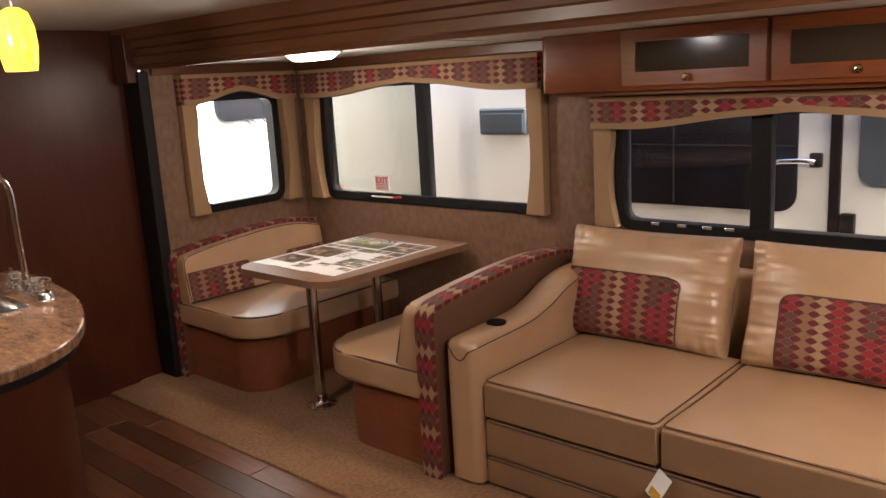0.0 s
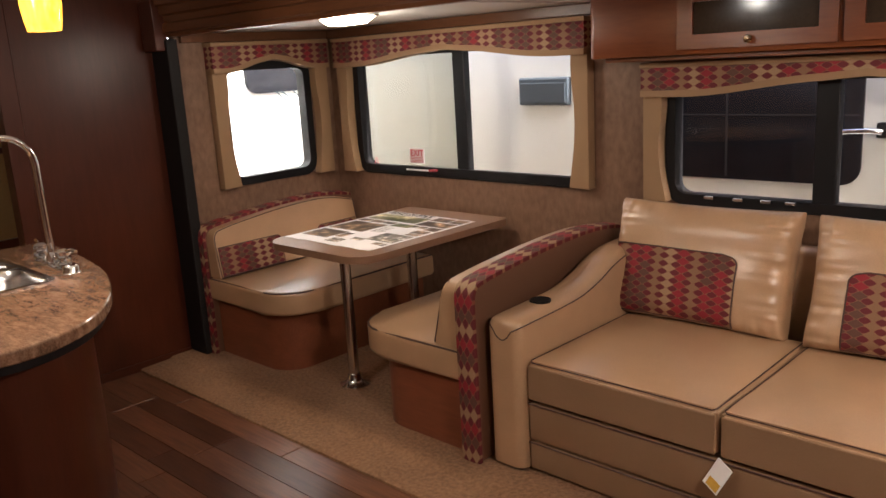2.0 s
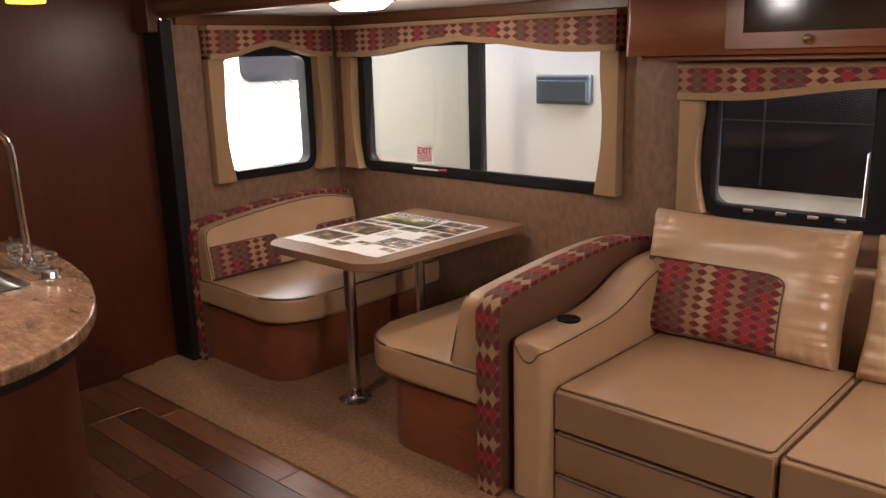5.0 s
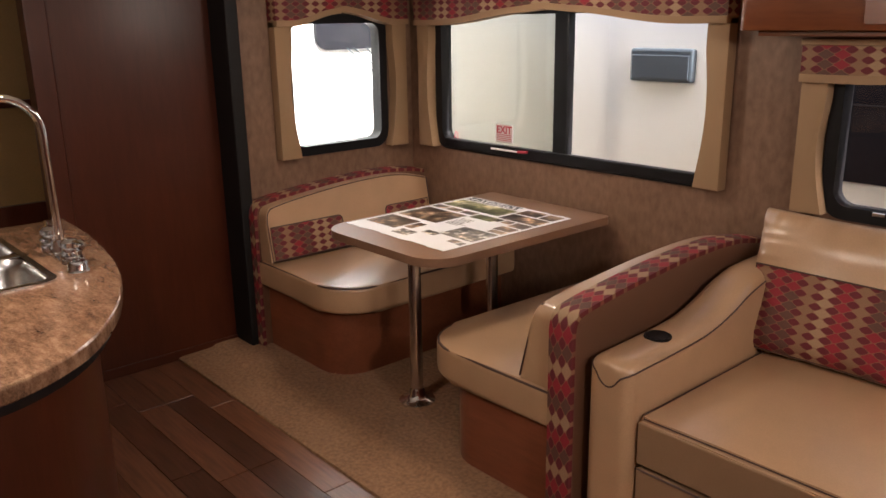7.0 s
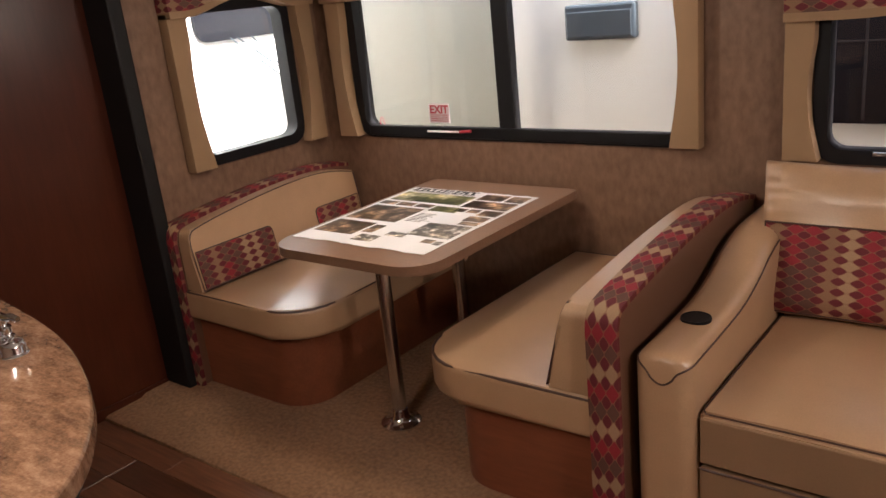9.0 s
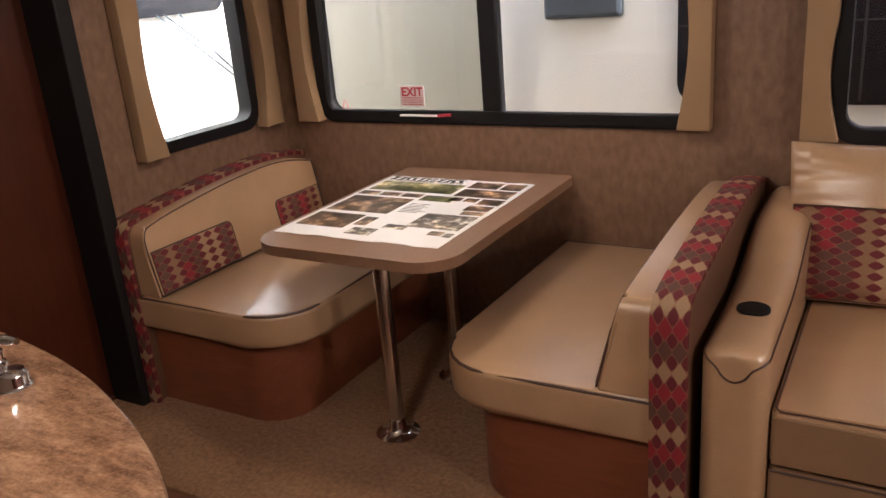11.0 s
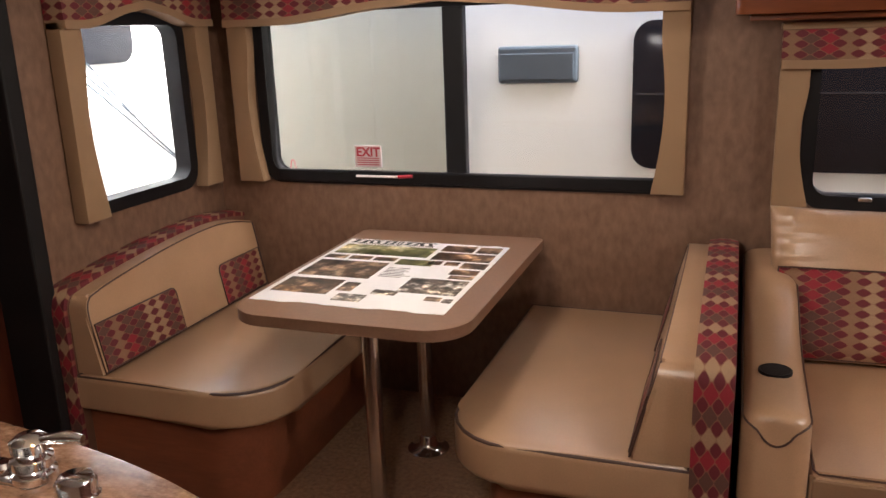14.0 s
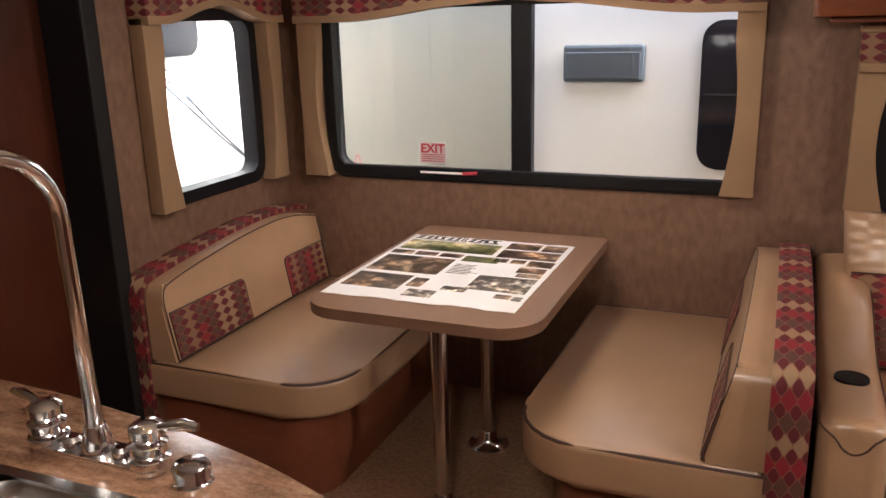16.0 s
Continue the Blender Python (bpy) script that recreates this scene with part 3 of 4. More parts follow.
bench("cream vinyl dinette bench against the end wall, with print back strip", 1.925, WY, WX + 0.005, -3.03, 0.085, 0.045, 0.075)
bench("cream vinyl dinette bench backing onto the sofa, with print back strip", 1.855, WY, -1.696, -2.452, 0.085, 0.056, 0.105)


def dinette_table():
    top = thing("dinette_table", "brown laminate dinette table on two chrome pedestal legs", "table")
    out = rounded(-3.13, -2.385, 1.90, 2.935, [0.13, 0.13, 0.03, 0.03], 10)
    part("tabletop", prism(out, "z", 0.738, 0.772, 0.009, 3), TABLETOP, top, "brown mottled laminate top with rounded corners", smooth=True, crease=24)
    for y in (2.10, 2.55):
        leg = part("leg", lathe([(0.027, 0.08), (0.027, 0.735)], 28, (-2.742, y, 0)), STEEL, top, "polished metal tube leg", smooth=True)
        part("base_flange", lathe([(0.078, 0.035), (0.078, 0.042), (0.05, 0.052), (0.036, 0.07), (0.033, 0.09), (0.028, 0.098)], 32, (-2.742, y, 0)), CHROME, leg, "flared chrome floor flange", smooth=True)
        part("top_flange", lathe([(0.03, 0.70), (0.036, 0.715), (0.08, 0.73), (0.08, 0.737)], 28, (-2.742, y, 0)), STEEL, leg, "metal mounting flange", smooth=True)
    return top


dinette_table()


def poster():
    """Brochure sheet with ragged edges, rows of small photographs, a heading and grey text bars."""
    x0, x1, y0, y1, z = -3.112, -2.476, 2.030, 2.775, 0.7725
    random.seed(4)
    pts = []
    for (ax, ay), (bx, by) in (((x0, y0), (x1, y0)), ((x1, y0), (x1, y1)), ((x1, y1), (x0, y1)), ((x0, y1), (x0, y0))):
        for k in range(22):
            t = k / 22
            wob = random.uniform(-0.006, 0.006) if abs(ay - by) < 1e-6 else random.uniform(-0.0012, 0.0012)
            pts.append((ax + (bx - ax) * t + (wob if abs(ax - bx) < 1e-6 else 0), ay + (by - ay) * t + (wob if abs(ay - by) < 1e-6 else 0)))
    sheet = tagged(part("brochure_sheet", prism(pts, "z", z, z + 0.0012), PAPER), "white brochure sheet with photographs lying on the dinette table", "brochure")
    w, h = x1 - x0, y1 - y0
    warm = photo_print("photo_interior", (0.02, 0.012, 0.009), (0.11, 0.065, 0.04), (0.40, 0.27, 0.17), 14)
    green = photo_print("photo_green", (0.025, 0.04, 0.012), (0.16, 0.16, 0.06), (0.50, 0.46, 0.30), 11)
    grey = photo_print("photo_trailer", (0.03, 0.026, 0.024), (0.16, 0.13, 0.11), (0.6, 0.55, 0.5), 30)
    tiles = [
        (0.03, 0.60, 0.73, 0.90, green), (0.63, 0.82, 0.86, 0.97, warm), (0.84, 0.97, 0.86, 0.97, warm), (0.63, 0.97, 0.71, 0.84, warm),
        (0.02, 0.15, 0.64, 0.70, warm), (0.17, 0.30, 0.64, 0.70, warm), (0.32, 0.45, 0.64, 0.70, warm), (0.47, 0.68, 0.60, 0.69, green),
        (0.03, 0.44, 0.36, 0.61, warm), (0.64, 0.72, 0.63, 0.69, warm), (0.74, 0.82, 0.63, 0.69, warm), (0.84, 0.98, 0.60, 0.69, warm),
        (0.03, 0.34, 0.12, 0.32, warm), (0.36, 0.44, 0.18, 0.30, warm), (0.66, 0.97, 0.22, 0.42, grey), (0.82, 0.97, 0.50, 0.58, warm),
        (0.84, 0.97, 0.44, 0.49, warm), (0.40, 0.55, 0.06, 0.15, grey), (0.55, 0.68, 0.17, 0.23, grey), (0.84, 0.92, 0.14, 0.19, warm), (0.93, 0.98, 0.13, 0.18, grey),
    ]
    for a, b, c, d, mt in tiles:
        bm = prism(rounded(x0 + a * w, x0 + b * w, y0 + c * h, y0 + d * h, [0.004] * 4, 3), "z", z + 0.0012, z + 0.0017)
        part("photograph", bm, mt, sheet)
    for a, b, slant in ((0.03, 0.13, 0.3), (0.14, 0.22, -0.2), (0.23, 0.31, 0.2), (0.32, 0.355, 0.0), (0.365, 0.455, 0.4), (0.465, 0.56, -0.3)):
        # outlined heading marks: two rails and a slanted stroke
        for c, d in ((0.930, 0.937), (0.980, 0.988)):
            part("heading_mark", box(x0 + a * w, x0 + b * w, y0 + c * h, y0 + d * h, z + 0.0012, z + 0.0017), INK, sheet)
        for f in (0.05, 0.62):
            e, g = (a + f * (b - a)), (a + (f + 0.26) * (b - a))
            sl = slant * 0.5 * (b - a)
            part("heading_mark", prism([(x0 + e * w, y0 + 0.938 * h), (x0 + g * w, y0 + 0.938 * h), (x0 + (g + sl) * w, y0 + 0.979 * h), (x0 + (e + sl) * w, y0 + 0.979 * h)], "z", z + 0.0012, z + 0.0017), INK, sheet)
    for k in range(7):
        b = 0.47 + 0.17 * random.uniform(0.6, 1)
        part("text_line", box(x0 + 0.47 * w, x0 + b * w, y0 + (0.54 - 0.022 * k) * h, y0 + (0.548 - 0.022 * k) * h, z + 0.0012, z + 0.0016), grey, sheet)
    part("text_line", box(x0 + 0.08 * w, x0 + 0.56 * w, y0 + 0.912 * h, y0 + 0.922 * h, z + 0.0012, z + 0.0016), grey, sheet)


poster()


# ---- sofa ----
def pillow(w, h, d):
    """Puffed pillow about the origin, face towards -y."""
    def at(u, v, sgn):
        t = ((1 - abs(u) ** 5) * (1 - abs(v) ** 5))
        thick = d * 0.5 * max(0.0, t) ** 0.33
        pinch_x = 1 - 0.035 * (1 - v * v) * abs(u) ** 3
        pinch_z = 1 - 0.035 * (1 - u * u) * abs(v) ** 3
        rip = 0.022 * noise.noise((1.5 * u, 10 * v, sgn + w)) * abs(u) ** 5 * (1 - abs(u) ** 18) + 0.020 * noise.noise((15 * u, 1.5 * v, 5 + sgn)) * abs(v) ** 6 * (1 - abs(v) ** 18) + 0.010 * noise.noise((2.2 * u, 2.2 * v, w * 7))
        return Vector((u * w / 2 * pinch_x, sgn * (thick + rip), v * h / 2 * pinch_z))
    return at


def pillow_mesh(at, nu=104, nv=84):
    bm = bmesh.new()
    grids = {}
    for sgn in (-1, 1):
        for i in range(nu + 1):
            for j in range(nv + 1):
                u = math.sin((i / nu - 0.5) * math.pi)
                v = math.sin((j / nv - 0.5) * math.pi)
                if sgn > 0 and (i in (0, nu) or j in (0, nv)):
                    grids[sgn, i, j] = grids[-1, i, j]
                else:
                    grids[sgn, i, j] = bm.verts.new(at(u, v, sgn))
    for sgn in (-1, 1):
        for i in range(nu):
            for j in range(nv):
                f = [grids[sgn, i, j], grids[sgn, i + 1, j], grids[sgn, i + 1, j + 1], grids[sgn, i, j + 1]]
                bm.faces.new(f if sgn < 0 else f[::-1])
    return bm


def pillow_patch(at, u0, u1, v0, v1, corner, side):
    """Print panel laid on the pillow's face; corner: radius of the one rounded upper corner; side: +1 right, -1 left."""
    bm = bmesh.new()
    nu, nv = 40, 32
    rows, rim_l, rim_r = [], [], []
    for j in range(nv + 1):
        v = v0 + (v1 - v0) * j / nv
        cut = 0.0
        if v > v1 - corner:
            k = (v - (v1 - corner)) / corner
            cut = corner * (1 - math.sqrt(max(0.0, 1 - k * k)))
        a, b = (u0 + (cut if side < 0 else 0)), (u1 - (cut if side > 0 else 0))
        rows.append([bm.verts.new(at(a + (b - a) * i / nu, v, -1) + Vector((0, -0.003, 0))) for i in range(nu + 1)])
    for r, t in zip(rows, rows[1:]):
        for i in range(nu):
            bm.faces.new((r[i], r[i + 1], t[i + 1], t[i]))
    loop = [v.co.copy() for v in rows[0]] + [r[-1].co.copy() for r in rows[1:]] + [v.co.copy() for v in rows[-1][-2::-1]] + [r[0].co.copy() for r in rows[-2:0:-1]]
    return bm, loop


def sofa():
    top = thing("sofa", "cream vinyl sofa bed with wide arms and dark piping", "sofa")
    fy, by = 1.935, 2.70
    ARM = smooth_line([(1.895, 0.628), (1.915, 0.645), (2.10, 0.652), (2.30, 0.664), (2.44, 0.697), (2.56, 0.742), (2.70, 0.77), (2.95, 0.772)], 5)
    for x0, x1, cup in ((-1.672, -1.511, True), (0.0, 0.16, False)):
        bm, rr = bmesh.new(), 0.042
        stations = [1.895 + d for d in (0, 0.001, 0.003, 0.006, 0.011, 0.017, 0.025, 0.033, 0.042)] + [y for y, z in ARM if y > 1.945]
        heights = [np.interp(y, [p[0] for p in ARM], [p[1] for p in ARM]) for y in stations]
        rows, ridge = [], {0: [], 1: []}
        for y, z in zip(stations, heights):
            d = y - 1.895
            ins = rr - math.sqrt(max(0.0, rr * rr - (rr - d) ** 2)) if d < rr else 0.0
            a, b, zt = x0 + ins, x1 - ins, z - 0.35 * ins
            rl = min(rr, (b - a) / 2 - 0.003)
            sec = [(a, 0.05), (a, 0.35), (a, zt - rl)]
            sec += [(a + rl * (1 - math.cos(w)), zt - rl + rl * math.sin(w)) for w in (0.4, 0.8, 1.2, 1.57)]
            sec += [((a + b) / 2, zt + 0.004)]
            sec += [(b - rl * (1 - math.cos(w)), zt - rl + rl * math.sin(w)) for w in (1.57, 1.2, 0.8, 0.4)]
            sec += [(b, zt - rl), (b, 0.35), (b, 0.05)]
            rows.append([bm.verts.new((x, y, zz)) for x, zz in sec])
            ridge[0].append((a + rl * 0.08 - 0.001, y, zt - rl * 0.6))
            ridge[1].append((b - rl * 0.08 + 0.001, y, zt - rl * 0.6))
        for s0, s1 in zip(rows, rows[1:]):
            for k in range(len(s0) - 1):
                bm.faces.new((s0[k], s0[k + 1], s1[k + 1], s1[k]))
        bm.faces.new(rows[0])
        bm.faces.new(rows[-1][::-1])
        arm = part("arm", bm, CREAM, top, "padded cream vinyl arm", smooth=True)
        fa, fb = ridge[0][0], ridge[1][0]
        welt = ridge[0][::-1] + [(fa[0] + (fb[0] - fa[0]) * k / 12, 1.8945, fa[2] - 0.028 * math.sin(math.pi * k / 12) ** 0.75) for k in range(1, 12)] + ridge[1]
        part("piping", tube(welt, 0.0028, 6), PIPING, arm, "dark piping", smooth=True)
        if cup:
            cupm = part("cup_holder", lathe([(0.043, 0.645), (0.043, 0.6602), (0.041, 0.6614), (0.038, 0.6606), (0.0375, 0.6598)], 28, (-1.590, 2.140, 0)), BLACK, arm, "black plastic cup holder", smooth=True)
            # solid disc just under the rim; its black imitates the shade of a hollow
            part("cup_shade_disc", lathe([(0.0372, 0.646), (0.0372, 0.6606)], 24, (-1.590, 2.140, 0)), SEAL, cupm, "black disc for the shaded hollow of the cup holder")
    for k, (x0, x1) in enumerate(((-1.507, -0.757), (-0.747, -0.003))):
        bm = box(x0, x1, fy, by, 0.325, 0.485, 0.0)
        bmesh.ops.subdivide_edges(bm, edges=list(bm.edges), cuts=9, use_grid_fill=True)
        for v in bm.verts:
            u, w = (v.co.x - x0) / (x1 - x0) * 2 - 1, (v.co.y - fy) / (by - fy) * 2 - 1
            if v.co.z > 0.48:
                v.co.z += 0.024 * (1 - u * u) * (1 - abs(w) ** 3) + 0.004 * noise.noise(v.co * 6)
        sharp = [e for e in bm.edges if e.is_manifold and e.calc_face_angle() > 1.0]
        bmesh.ops.bevel(bm, geom=sharp, offset=0.018, segments=3, affect="EDGES", clamp_overlap=True)
        seat = part("seat_cushion", bm, CREAM, top, "cream vinyl seat cushion", smooth=True)
        # front face takes the darker vinyl, which carries its shade
        part("front_panel", box(x0 + 0.006, x1 - 0.006, fy - 0.006, fy + 0.004, 0.335, 0.470, 0.004), CREAM_SHADED, seat, "vinyl cushion front, darkened for shade")
        loop = [(x0 + 0.012, by - 0.02, 0.486), (x0 + 0.008, fy + 0.02, 0.484), (x0 + 0.02, fy + 0.004, 0.482), ((x0 + x1) / 2, fy + 0.004, 0.484), (x1 - 0.02, fy + 0.004, 0.482), (x1 - 0.008, fy + 0.02, 0.484), (x1 - 0.012, by - 0.02, 0.486)]
        part("piping", tube(loop, 0.0028, 6), PIPING, seat, "dark piping", smooth=True)
    for z0, z1 in ((0.165, 0.318), (0.045, 0.160)):
        panel = part("base_panel", box(-1.507, -0.003, fy - 0.002, fy + 0.05, z0, z1, 0.012, 3), CREAM_SHADED, top, "padded vinyl base panel, darkened for shade", smooth=True)
        part("piping", tube([(-1.504, fy - 0.003, z1 - 0.002), (-0.005, fy - 0.003, z1 - 0.002)], 0.0032, 6), PIPING, panel, "dark piping", smooth=True)
    part("back_frame", box(-1.507, -0.003, 2.86, 2.97, 0.10, 0.80, 0.03, 3), CREAM, top, "cream vinyl back", smooth=True)
    part("base", box(-1.63, 0.12, 1.96, 2.90, 0.036, 0.30), CREAM_SHADED, top)
    for x, side, turn in ((-1.215, 1, 0), (-0.375, -1, 2)):
        at = pillow(0.775, 0.50, 0.20)
        back = part("back_pillow", pillow_mesh(at), CREAM, top, "puffed cream vinyl back pillow with a print panel", smooth=True)
        back.matrix_local = pose(x, 2.74, 0.718, -17, 0, turn)
        u0, u1 = (-0.94, 0.50) if side > 0 else (-0.62, 0.93)
        bm, loop = pillow_patch(at, u0, u1, -0.95, 0.20, 0.16, side)
        part("print_panel", bm, FABRIC, back, "red and cream diamond print panel", smooth=True, uv=lambda co, no: (co.x, co.z))
        part("piping", tube(loop, 0.0032, 6, True), PIPING, back, "dark piping", smooth=True)


sofa()
tag = tagged(part("paper_tag", box(-0.032, 0.032, -0.0015, 0.0015, -0.055, 0.045), PAPER), "folded white paper tag tucked under the sofa cushion", "tag")
tag.matrix_world = pose(-0.735, 1.905, 0.285, -18, 22, -20)
part("tag_print", box(-0.02, 0.026, -0.0030, -0.0018, -0.05, -0.02), YELLOW, tag, "yellow printed corner")


# ---- upper cabinet over the sofa ----
def cabinet():
    fy, z0, z1 = 2.74, 1.566, SLIDE_Z - 0.003
    top = thing("upper_cabinet", "cherry wood wall cabinet with smoked glass doors over the sofa", "cabinet")
    part("body", prism(rounded(-1.745, 0.9, fy, WY - 0.003, [0.03, 0, 0, 0]), "z", z0, z1, 0.003), CHERRY_X, top, smooth=True)
    for x0, x1, kx in ((-1.32, -0.714, -1.024), (-0.694, -0.088, -0.39), (-0.068, 0.538, 0.235)):
        d0, d1 = z0 + 0.02, z1 - 0.004
        door = part("door", ring(rounded(x0, x1, d0, d1, [0.004] * 4, 2), rounded(x0 + 0.065, x1 - 0.065, d0 + 0.055, d1 - 0.05, [0.004] * 4, 2), "y", fy - 0.02, fy - 0.001), CHERRY_X, top, "cherry wood door frame")
        part("panel", box(x0 + 0.06, x1 - 0.06, fy - 0.010, fy - 0.004, d0 + 0.05, d1 - 0.045), SMOKED, door, "smoked glass panel")
        bm = lathe([(0.006, 0), (0.006, 0.012), (0.014, 0.016), (0.016, 0.022), (0.012, 0.028), (0.002, 0.03)], 16)
        bmesh.ops.rotate(bm, verts=bm.verts, matrix=Matrix.Rotation(radians(90), 3, "X"))
        bmesh.ops.translate(bm, verts=bm.verts, vec=(kx, fy - 0.02, d0 + 0.028))
        part("knob", bm, KNOB, door, "round aged brass knob", smooth=True)
    part("light_rail", box(-1.70, 0.9, fy + 0.06, fy + 0.09, z0 - 0.02, z0 - 0.001, 0.003), CHERRY_X, top)


cabinet()


# ---- kitchen peninsula ----
def hollow(outline, lo, hi):
    """Curved carcass wall, open above."""
    mid = (sum(p[0] for p in outline) / len(outline), sum(p[1] for p in outline) / len(outline))
    return ring(outline, [(mid[0] + (x - mid[0]) * 0.985, mid[1] + (y - mid[1]) * 0.985) for x, y in outline], "z", lo, hi)


def peninsula():
    top = thing("kitchen_peninsula", "rounded kitchen peninsula with stone-look laminate counter", "kitchen counter")
    far = [(-3.30, 0.93), (-3.05, 0.925), (-2.85, 0.905), (-2.65, 0.875), (-2.50, 0.84), (-2.37, 0.795), (-2.23, 0.735), (-2.10, 0.66), (-2.00, 0.58), (-1.93, 0.49), (-1.885, 0.39), (-1.88, 0.28), (-1.92, 0.16), (-2.03, 0.08), (-2.30, 0.04), (-3.30, 0.03)]
    line = smooth_line(far, 4)
    # counter with two sink openings
    z0, z1 = 0.91, 0.95
    bm = bmesh.new()
    count = len(line)

    def inset(d):
        out = []
        for i in range(count):
            a, b = line[i - 1], line[(i + 1) % count]
            t = Vector((b[0] - a[0], b[1] - a[1])).normalized()
            out.append((line[i][0] + t.y * d, line[i][1] - t.x * d))
        return out

    def loop_at(points, z):
        return [bm.verts.new((x, y, z)) for x, y in points]

    def band(a, b):
        for i in range(len(a)):
            k = (i + 1) % len(a)
            bm.faces.new((a[i], a[k], b[k], b[i]))

    levels = [loop_at(inset(d), z) for d, z in ((0.004, z0), (0.0, z0 + 0.004), (0.0, z1 - 0.011), (0.0015, z1 - 0.006), (0.005, z1 - 0.002), (0.011, z1))]
    for a, b in zip(levels, levels[1:]):
        band(a, b)
    hole = rounded(-3.20, -2.52, 0.27, 0.675, [0.048] * 4)
    rim_top, rim_low = loop_at(hole, z1), loop_at(hole, z0)
    band(rim_top, rim_low)
    for outer, opening in ((levels[-1], rim_top), (levels[0], rim_low)):
        rims = [e for e in bm.edges if (e.verts[0] in outer and e.verts[1] in outer) or (e.verts[0] in opening and e.verts[1] in opening)]
        bmesh.ops.triangle_fill(bm, edges=rims, use_beauty=True)
    counter = part("countertop", bm, GRANITE, top, "brown stone-look laminate countertop", smooth=True, crease=24)
    inner = [(-2.40 + (x + 2.40) * 0.80, 0.42 + (y - 0.42) * 0.78) for x, y in line]
    part("edge_strip", hollow([(-2.40 + (x + 2.40) * 0.95, 0.42 + (y - 0.42) * 0.94) for x, y in line], z0 - 0.03, z0 - 0.0005), BLACK, top, "black band under the counter")
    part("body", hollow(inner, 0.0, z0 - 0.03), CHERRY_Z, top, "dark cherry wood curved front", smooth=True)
    return top, z1


pen, TOP_Z = peninsula()


def sink():
    top = thing("kitchen_sink", "double-bowl stainless steel sink set in the counter", "sink")
    z = TOP_Z
    o = rounded(-3.21, -2.51, 0.26, 0.685, [0.05] * 4)
    part("rim", ring(o, rounded(-3.19, -2.53, 0.28, 0.665, [0.045] * 4), "z", z + 0.0005, z + 0.006), STEEL, top, "rolled steel rim", smooth=True)
    part("divider", box(-2.88, -2.84, 0.275, 0.67, z + 0.0006, z + 0.005, 0.002), STEEL, top)
    for x0, x1 in ((-3.192, -2.878), (-2.842, -2.528)):
        bm = bmesh.new()
        loops = []
        for d, dz in ((0.0, 0.002), (0.004, -0.004), (0.010, -0.03), (0.018, -0.13), (0.034, -0.152), (0.07, -0.158), (0.12, -0.16)):
            loops.append([bm.verts.new((px, py, z + dz)) for px, py in rounded(x0 + d, x1 - d, 0.278 + d, 0.667 - d, [0.055] * 4)])
        for a, b in zip(loops, loops[1:]):
            for k in range(len(a)):
                bm.faces.new((a[k], a[(k + 1) % len(a)], b[(k + 1) % len(a)], b[k]))
        bm.faces.new(loops[-1])
        bowl = part("bowl", bm, STEEL, top, "deep polished steel bowl", smooth=True, crease=60)
        part("drain", lathe([(0.04, z - 0.159), (0.04, z - 0.156), (0.03, z - 0.157), (0.002, z - 0.157)], 20, ((x0 + x1) / 2, 0.44, 0)), CHROME, bowl, "chrome drain", smooth=True)
    return top


def faucet():
    top = thing("faucet", "chrome gooseneck kitchen faucet with two lever handles", "faucet")
    z, x, y = TOP_Z, -2.735, 0.755
    part("base_plate", prism(rounded(x - 0.125, x + 0.125, y - 0.028, y + 0.028, [0.027] * 4), "z", z + 0.001, z + 0.018, 0.006), CHROME, top, smooth=True)
    pts = [(x, y, z + 0.018), (x, y, z + 0.05), (x, y - 0.001, z + 0.12), (x, y - 0.004, z + 0.36)]
    r = 0.105
    for k in range(0, 13):
        w = radians(k * 180 / 12)
        pts.append((x, y - 0.004 - r * (1 - math.cos(w)), z + 0.375 + r * math.sin(w)))
    pts.append((x, y - 0.004 - 2 * r, z + 0.34))
    part("spout", tube(pts, [0.019, 0.014] + [0.0115] * (len(pts) - 2), 16), CHROME, top, "tall chrome gooseneck spout", smooth=True)
    part("spout_collar", lathe([(0.024, z + 0.018), (0.024, z + 0.03), (0.017, z + 0.055), (0.015, z + 0.06)], 24, (x, y, 0)), CHROME, top, smooth=True)
    for s in (-1, 1):
        hx = x + s * 0.10
        h = part("handle", lathe([(0.031, z + 0.016), (0.031, z + 0.026), (0.024, z + 0.030), (0.029, z + 0.036), (0.029, z + 0.048), (0.020, z + 0.053), (0.026, z + 0.060), (0.026, z + 0.074), (0.016, z + 0.082), (0.003, z + 0.084)], 28, (hx, y, 0)), CHROME, top, "stacked ring chrome handle", smooth=True)
        part("lever", tube([(hx, y, z + 0.068), (hx + s * 0.028, y + 0.006, z + 0.076), (hx + s * 0.060, y + 0.012, z + 0.080), (hx + s * 0.082, y + 0.015, z + 0.079)], [0.009, 0.0075, 0.0095, 0.006], 14), CHROME, h, smooth=True)
    part("sprayer_base", lathe([(0.030, z + 0.001), (0.031, z + 0.010), (0.027, z + 0.016), (0.028, z + 0.030), (0.023, z + 0.038), (0.006, z + 0.041)], 28, (x + 0.185, y - 0.012, 0)), CHROME, top, "low round chrome cap", smooth=True)
    for sx in (-0.045, 0.05):
        part("base_knob", lathe([(0.015, z + 0.017), (0.015, z + 0.028), (0.009, z + 0.034)], 18, (x + sx, y - 0.004, 0)), CHROME, top, smooth=True)


sink()
faucet()


